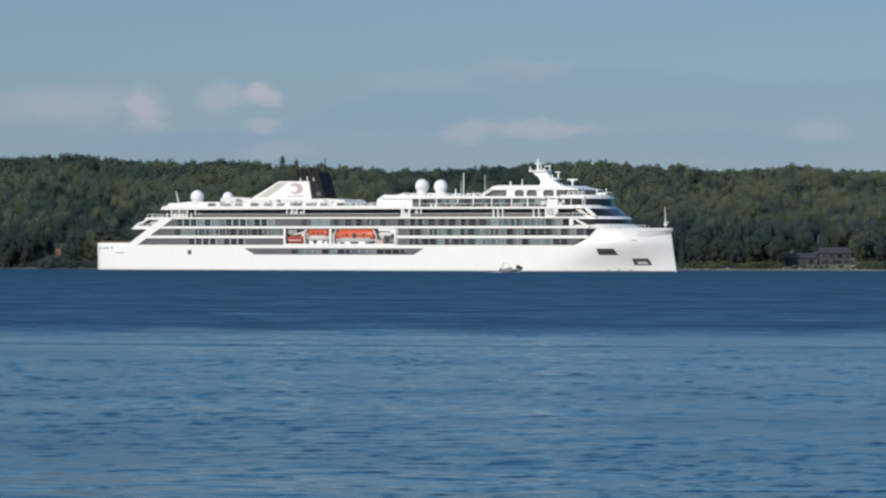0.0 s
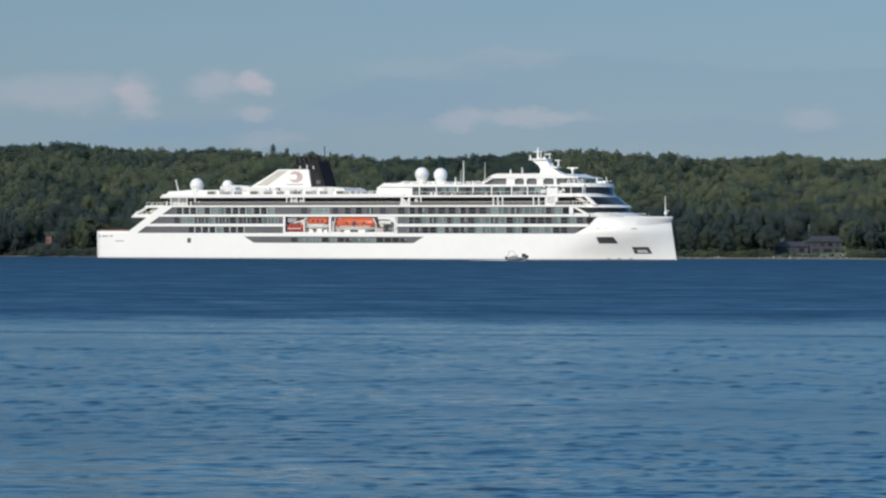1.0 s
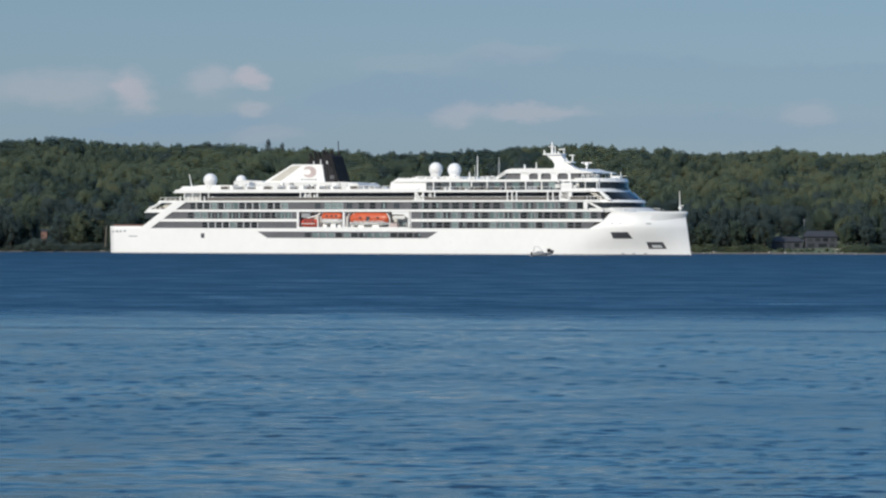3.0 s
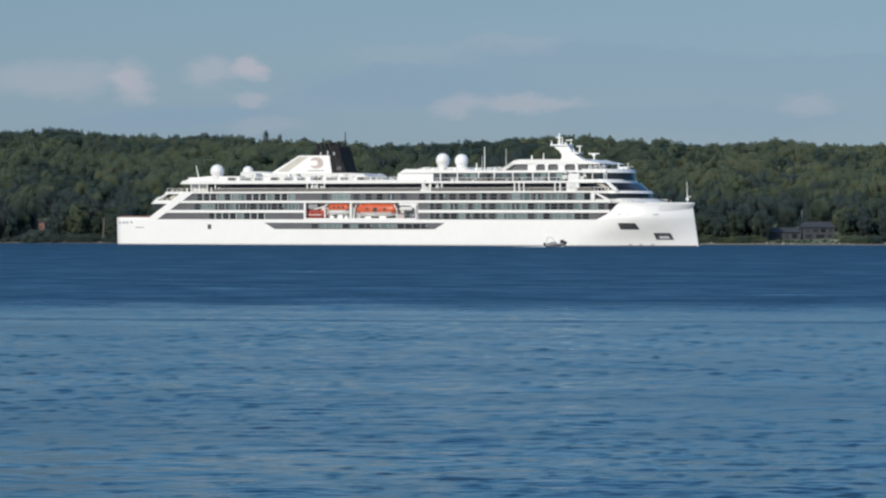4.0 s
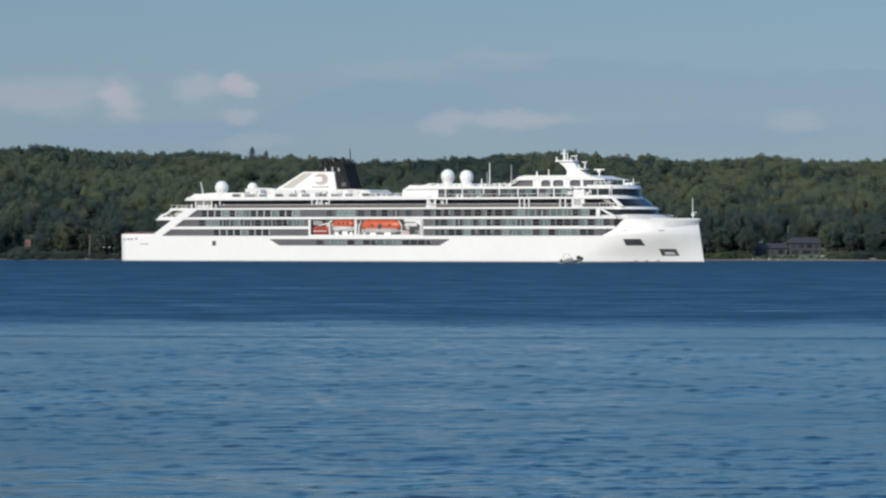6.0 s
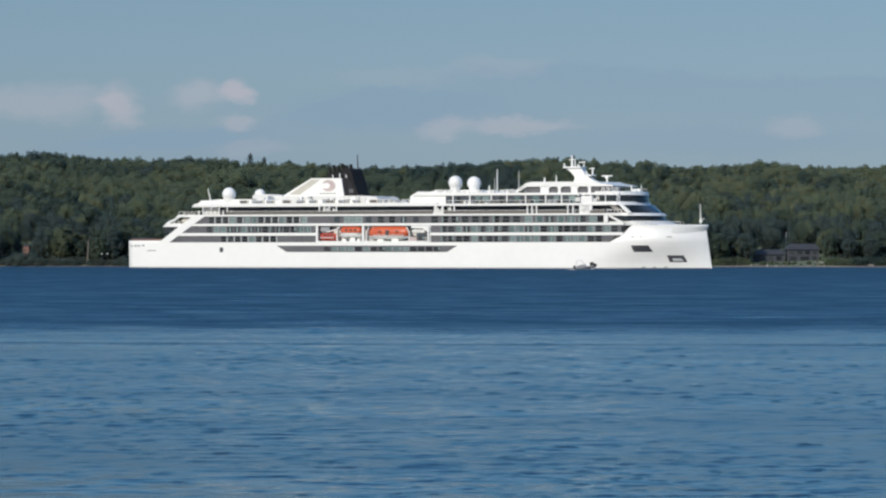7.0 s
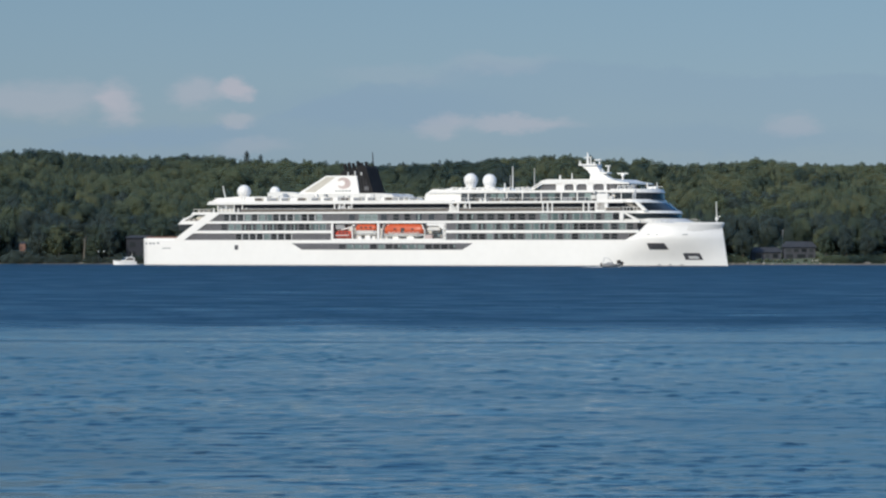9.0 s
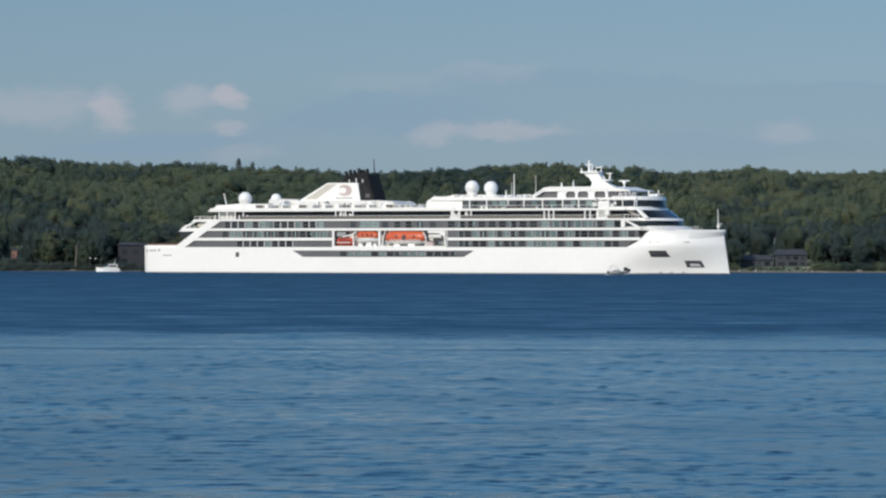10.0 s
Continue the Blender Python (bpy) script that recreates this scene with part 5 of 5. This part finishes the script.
def shore_scrub():
    """Low bushes and young growth along the beach."""
    rng = np.random.default_rng(33)
    kinds = [crown_arrays(rng, "broad", 14, 60, ICO0) for _ in range(4)]
    heaps = {False: [[], [], 0], True: [[], [], 0]}
    for x in np.arange(-215, 216, 1.1):
        for row in range(3):
            px, py = x + rng.uniform(-0.8, 0.8), (1655.5 if x > 60 else 1652.8) + 3.2 * row + 5 * math.sin(x * 0.03) + 3 * math.sin(x * 0.11 + 1) + rng.uniform(-1, 1)
            s = px / py * 1000
            if 71.5 < s < 87.5 and rng.random() < 0.45 or -64 < s < -57 and row > 0 or 71.5 < s < 87.5 and row == 2 or abs(s + 85.7) < 1.6 and row > 0:
                continue
            h = rng.uniform(1.0, 2.2) if 71.5 < s < 87.5 else rng.uniform(1.8, 4.4) if s > 45 else rng.uniform(2.0, 5.0) * (1.5 if abs(s + 85.7) < 2.5 else 1)
            V, Fc = kinds[rng.integers(4)]
            # scrub to the left takes the dark foliage colour in place of shade
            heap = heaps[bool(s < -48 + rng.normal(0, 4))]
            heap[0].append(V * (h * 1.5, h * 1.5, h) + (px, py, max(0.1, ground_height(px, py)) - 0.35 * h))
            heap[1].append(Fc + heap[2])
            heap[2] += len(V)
    for dark, material, label in ((False, LEAF, "low green scrub along the beach"), (True, NEEDLE_AND_SHADE, "scrub along the beach, shade put into its dark colour")):
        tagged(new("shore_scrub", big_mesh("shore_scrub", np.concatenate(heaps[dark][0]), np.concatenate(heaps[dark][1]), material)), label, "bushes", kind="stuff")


shore_scrub()


# ---- clouds far behind the hill ----
def cloud_backdrop():
    y = 4600.0
    m, n, l, bsdf = nodes_of("thin_evening_cloud")
    n.remove(bsdf)
    out = n["Material Output"]
    coord = n.new("ShaderNodeTexCoord")
    mp = n.new("ShaderNodeMapping")
    mp.inputs["Scale"].default_value = (1 / y * 1000, 1, 1 / y * 1000)   # to thousandths of the distance
    l.new(coord.outputs["Object"], mp.inputs["Vector"])
    long_way = n.new("ShaderNodeMapping")   # wisps drawn out along the horizon
    long_way.inputs["Scale"].default_value = (0.45, 1, 1)
    l.new(mp.outputs[0], long_way.inputs["Vector"])
    wob = n.new("ShaderNodeTexNoise")
    wob.inputs["Scale"].default_value, wob.inputs["Detail"].default_value, wob.inputs["Roughness"].default_value = 0.22, 8, 0.62
    l.new(long_way.outputs[0], wob.inputs["Vector"])
    mixv = n.new("ShaderNodeVectorMath")
    mixv.operation = "MULTIPLY_ADD"
    mixv.inputs[1].default_value = (11, 0, 7)
    l.new(wob.outputs["Color"], mixv.inputs[0])
    l.new(mp.outputs[0], mixv.inputs[2])

    def blob(x, z, rx, rz, gain):
        sub = n.new("ShaderNodeVectorMath")
        sub.operation = "SUBTRACT"
        sub.inputs[1].default_value = (x + 5.5, 0, z + 3.5)
        l.new(mixv.outputs[0], sub.inputs[0])
        sc = n.new("ShaderNodeVectorMath")
        sc.operation = "MULTIPLY"
        sc.inputs[1].default_value = (1 / rx, 0, 1 / rz)
        l.new(sub.outputs[0], sc.inputs[0])
        ln = n.new("ShaderNodeVectorMath")
        ln.operation = "LENGTH"
        l.new(sc.outputs[0], ln.inputs[0])
        mr = n.new("ShaderNodeMapRange")
        mr.interpolation_type = "SMOOTHSTEP"
        mr.inputs["From Min"].default_value, mr.inputs["From Max"].default_value = 1.0, 0.3
        mr.inputs["To Min"].default_value, mr.inputs["To Max"].default_value = 0.0, gain
        l.new(ln.outputs["Value"], mr.inputs["Value"])
        return mr.outputs[0]

    def add(a, b):
        s = n.new("ShaderNodeMath")
        s.operation = "ADD"
        s.use_clamp = True
        l.new(a, s.inputs[0])
        l.new(b, s.inputs[1])
        return s.outputs[0]

    def total(spots):
        acc = None
        for s in spots:
            b = blob(*s)
            acc = b if acc is None else add(acc, b)
        return acc

    pale = total(((-84, 34.5, 25, 5.5, 0.36), (-66.5, 34, 6, 6.5, 0.55), (-50, 36, 8, 4.5, 0.42), (-41, 36.5, 5.5, 3.6, 0.75), (-41, 30, 7, 2.5, 0.4),
                  (3, 29, 8, 3.5, 0.4), (20, 29.5, 17, 2.6, 0.48), (80, 29, 8, 3.5, 0.3), (-38, 24.5, 12, 2.5, 0.2), (16, 42.5, 16, 3, 0.17), (-6, 40, 20, 3.5, 0.10)))
    soft_grey = total(((-10, 33, 45, 6, 0.35), (60, 26, 60, 5, 0.3), (-70, 27, 50, 4, 0.4)))
    # a long grey bank with a humped upper edge
    where = n.new("ShaderNodeSeparateXYZ")
    l.new(mixv.outputs[0], where.inputs[0])
    along = n.new("ShaderNodeMapRange")
    along.inputs["From Min"].default_value, along.inputs["From Max"].default_value = -94.5, 115.5
    l.new(where.outputs["X"], along.inputs["Value"])
    edge = n.new("ShaderNodeValToRGB")
    edge.color_ramp.interpolation = "EASE"
    for at, high in ((0.28, 0.50), (0.42, 0.64), (0.55, 0.715), (0.66, 0.725), (0.80, 0.68)):
        edge.color_ramp.elements.new(at).color = (high, high, high, 1)
    edge.color_ramp.elements[0].color = (0.4, 0.4, 0.4, 1)
    edge.color_ramp.elements[-1].color = (0.69, 0.69, 0.69, 1)
    l.new(along.outputs[0], edge.inputs["Fac"])
    below = n.new("ShaderNodeMath")
    below.operation = "MULTIPLY_ADD"
    below.inputs[1].default_value, below.inputs[2].default_value = 60.0, 3.5
    l.new(edge.outputs["Color"], below.inputs[0])
    depth = n.new("ShaderNodeMath")
    depth.operation = "SUBTRACT"
    l.new(below.outputs[0], depth.inputs[0])
    l.new(where.outputs["Z"], depth.inputs[1])
    body = n.new("ShaderNodeValToRGB")   # full just under the edge, thinning downward
    body.color_ramp.elements[0].position, body.color_ramp.elements[0].color = 0.0, (0, 0, 0, 1)
    body.color_ramp.elements[1].position, body.color_ramp.elements[1].color = 1.0, (0.1, 0.1, 0.1, 1)
    for at, v in ((0.07, 0.42), (0.3, 0.38), (0.6, 0.22)):
        body.color_ramp.elements.new(at).color = (v, v, v, 1)
    down = n.new("ShaderNodeMath")
    down.operation = "MULTIPLY"
    down.inputs[1].default_value = 1 / 22
    l.new(depth.outputs[0], down.inputs[0])
    l.new(down.outputs[0], body.inputs["Fac"])
    grey = add(soft_grey, body.outputs["Color"])
    tr = n.new("ShaderNodeBsdfTransparent")
    e1, e2 = n.new("ShaderNodeEmission"), n.new("ShaderNodeEmission")
    e1.inputs["Color"].default_value = (0.235, 0.345, 0.46, 1)
    e2.inputs["Color"].default_value = (0.465, 0.462, 0.525, 1)
    m1, m2 = n.new("ShaderNodeMixShader"), n.new("ShaderNodeMixShader")
    l.new(grey, m1.inputs[0])
    l.new(tr.outputs[0], m1.inputs[1])
    l.new(e1.outputs[0], m1.inputs[2])
    l.new(pale, m2.inputs[0])
    l.new(m1.outputs[0], m2.inputs[1])
    l.new(e2.outputs[0], m2.inputs[2])
    l.new(m2.outputs[0], out.inputs["Surface"])
    w = 1300
    ob = new("cloud_backdrop", mesh_of("cloud_backdrop", [(-w, 0, 0), (w, 0, 0), (w, 0, 500), (-w, 0, 500)], [(0, 1, 2, 3)], m))
    ob.location = (0, y, 0)
    return tagged(ob, "thin pale pink and blue-grey clouds low in the sky", "clouds", kind="structure")


clouds = cloud_backdrop()


# ---- what moves ----
def motions():
    heading = radians(27)
    rows = []
    for t in range(0, 11):
        d = 3.3515 * t - 3.393
        turn = 27 + 0.1203 * (t - 1)
        rows.append((t, pose(-18.39 + d * math.cos(heading), 1472.62 - d * math.sin(heading), 0, 0, 0, -turn)))
    walk(ship, rows)
    walk(inflatable, [(t, pose(16.1 + 4.10 * t, 1250 - 0.4 * t, 0.05 + 0.06 * math.sin(t * 2.1), 0, -1.5 + 1.5 * math.sin(t * 1.7), -4)) for t in range(0, 11)])
    walk(motorboat, [(t, pose(-71.8 - 2.76 * t, 1542 - 2.4 * t, 0.03 * math.sin(t * 1.9), 0, 1.0 * math.sin(t * 1.5), 180 + 20)) for t in range(0, 11)])
    walk(lake, [(t, pose(-0.12 * t, -0.3 * t, 0)) for t in range(0, 11, 2)])
    walk(clouds, [(t, pose(1.0 * t - 1.0, 4600, 0)) for t in range(0, 11, 2)])


motions()
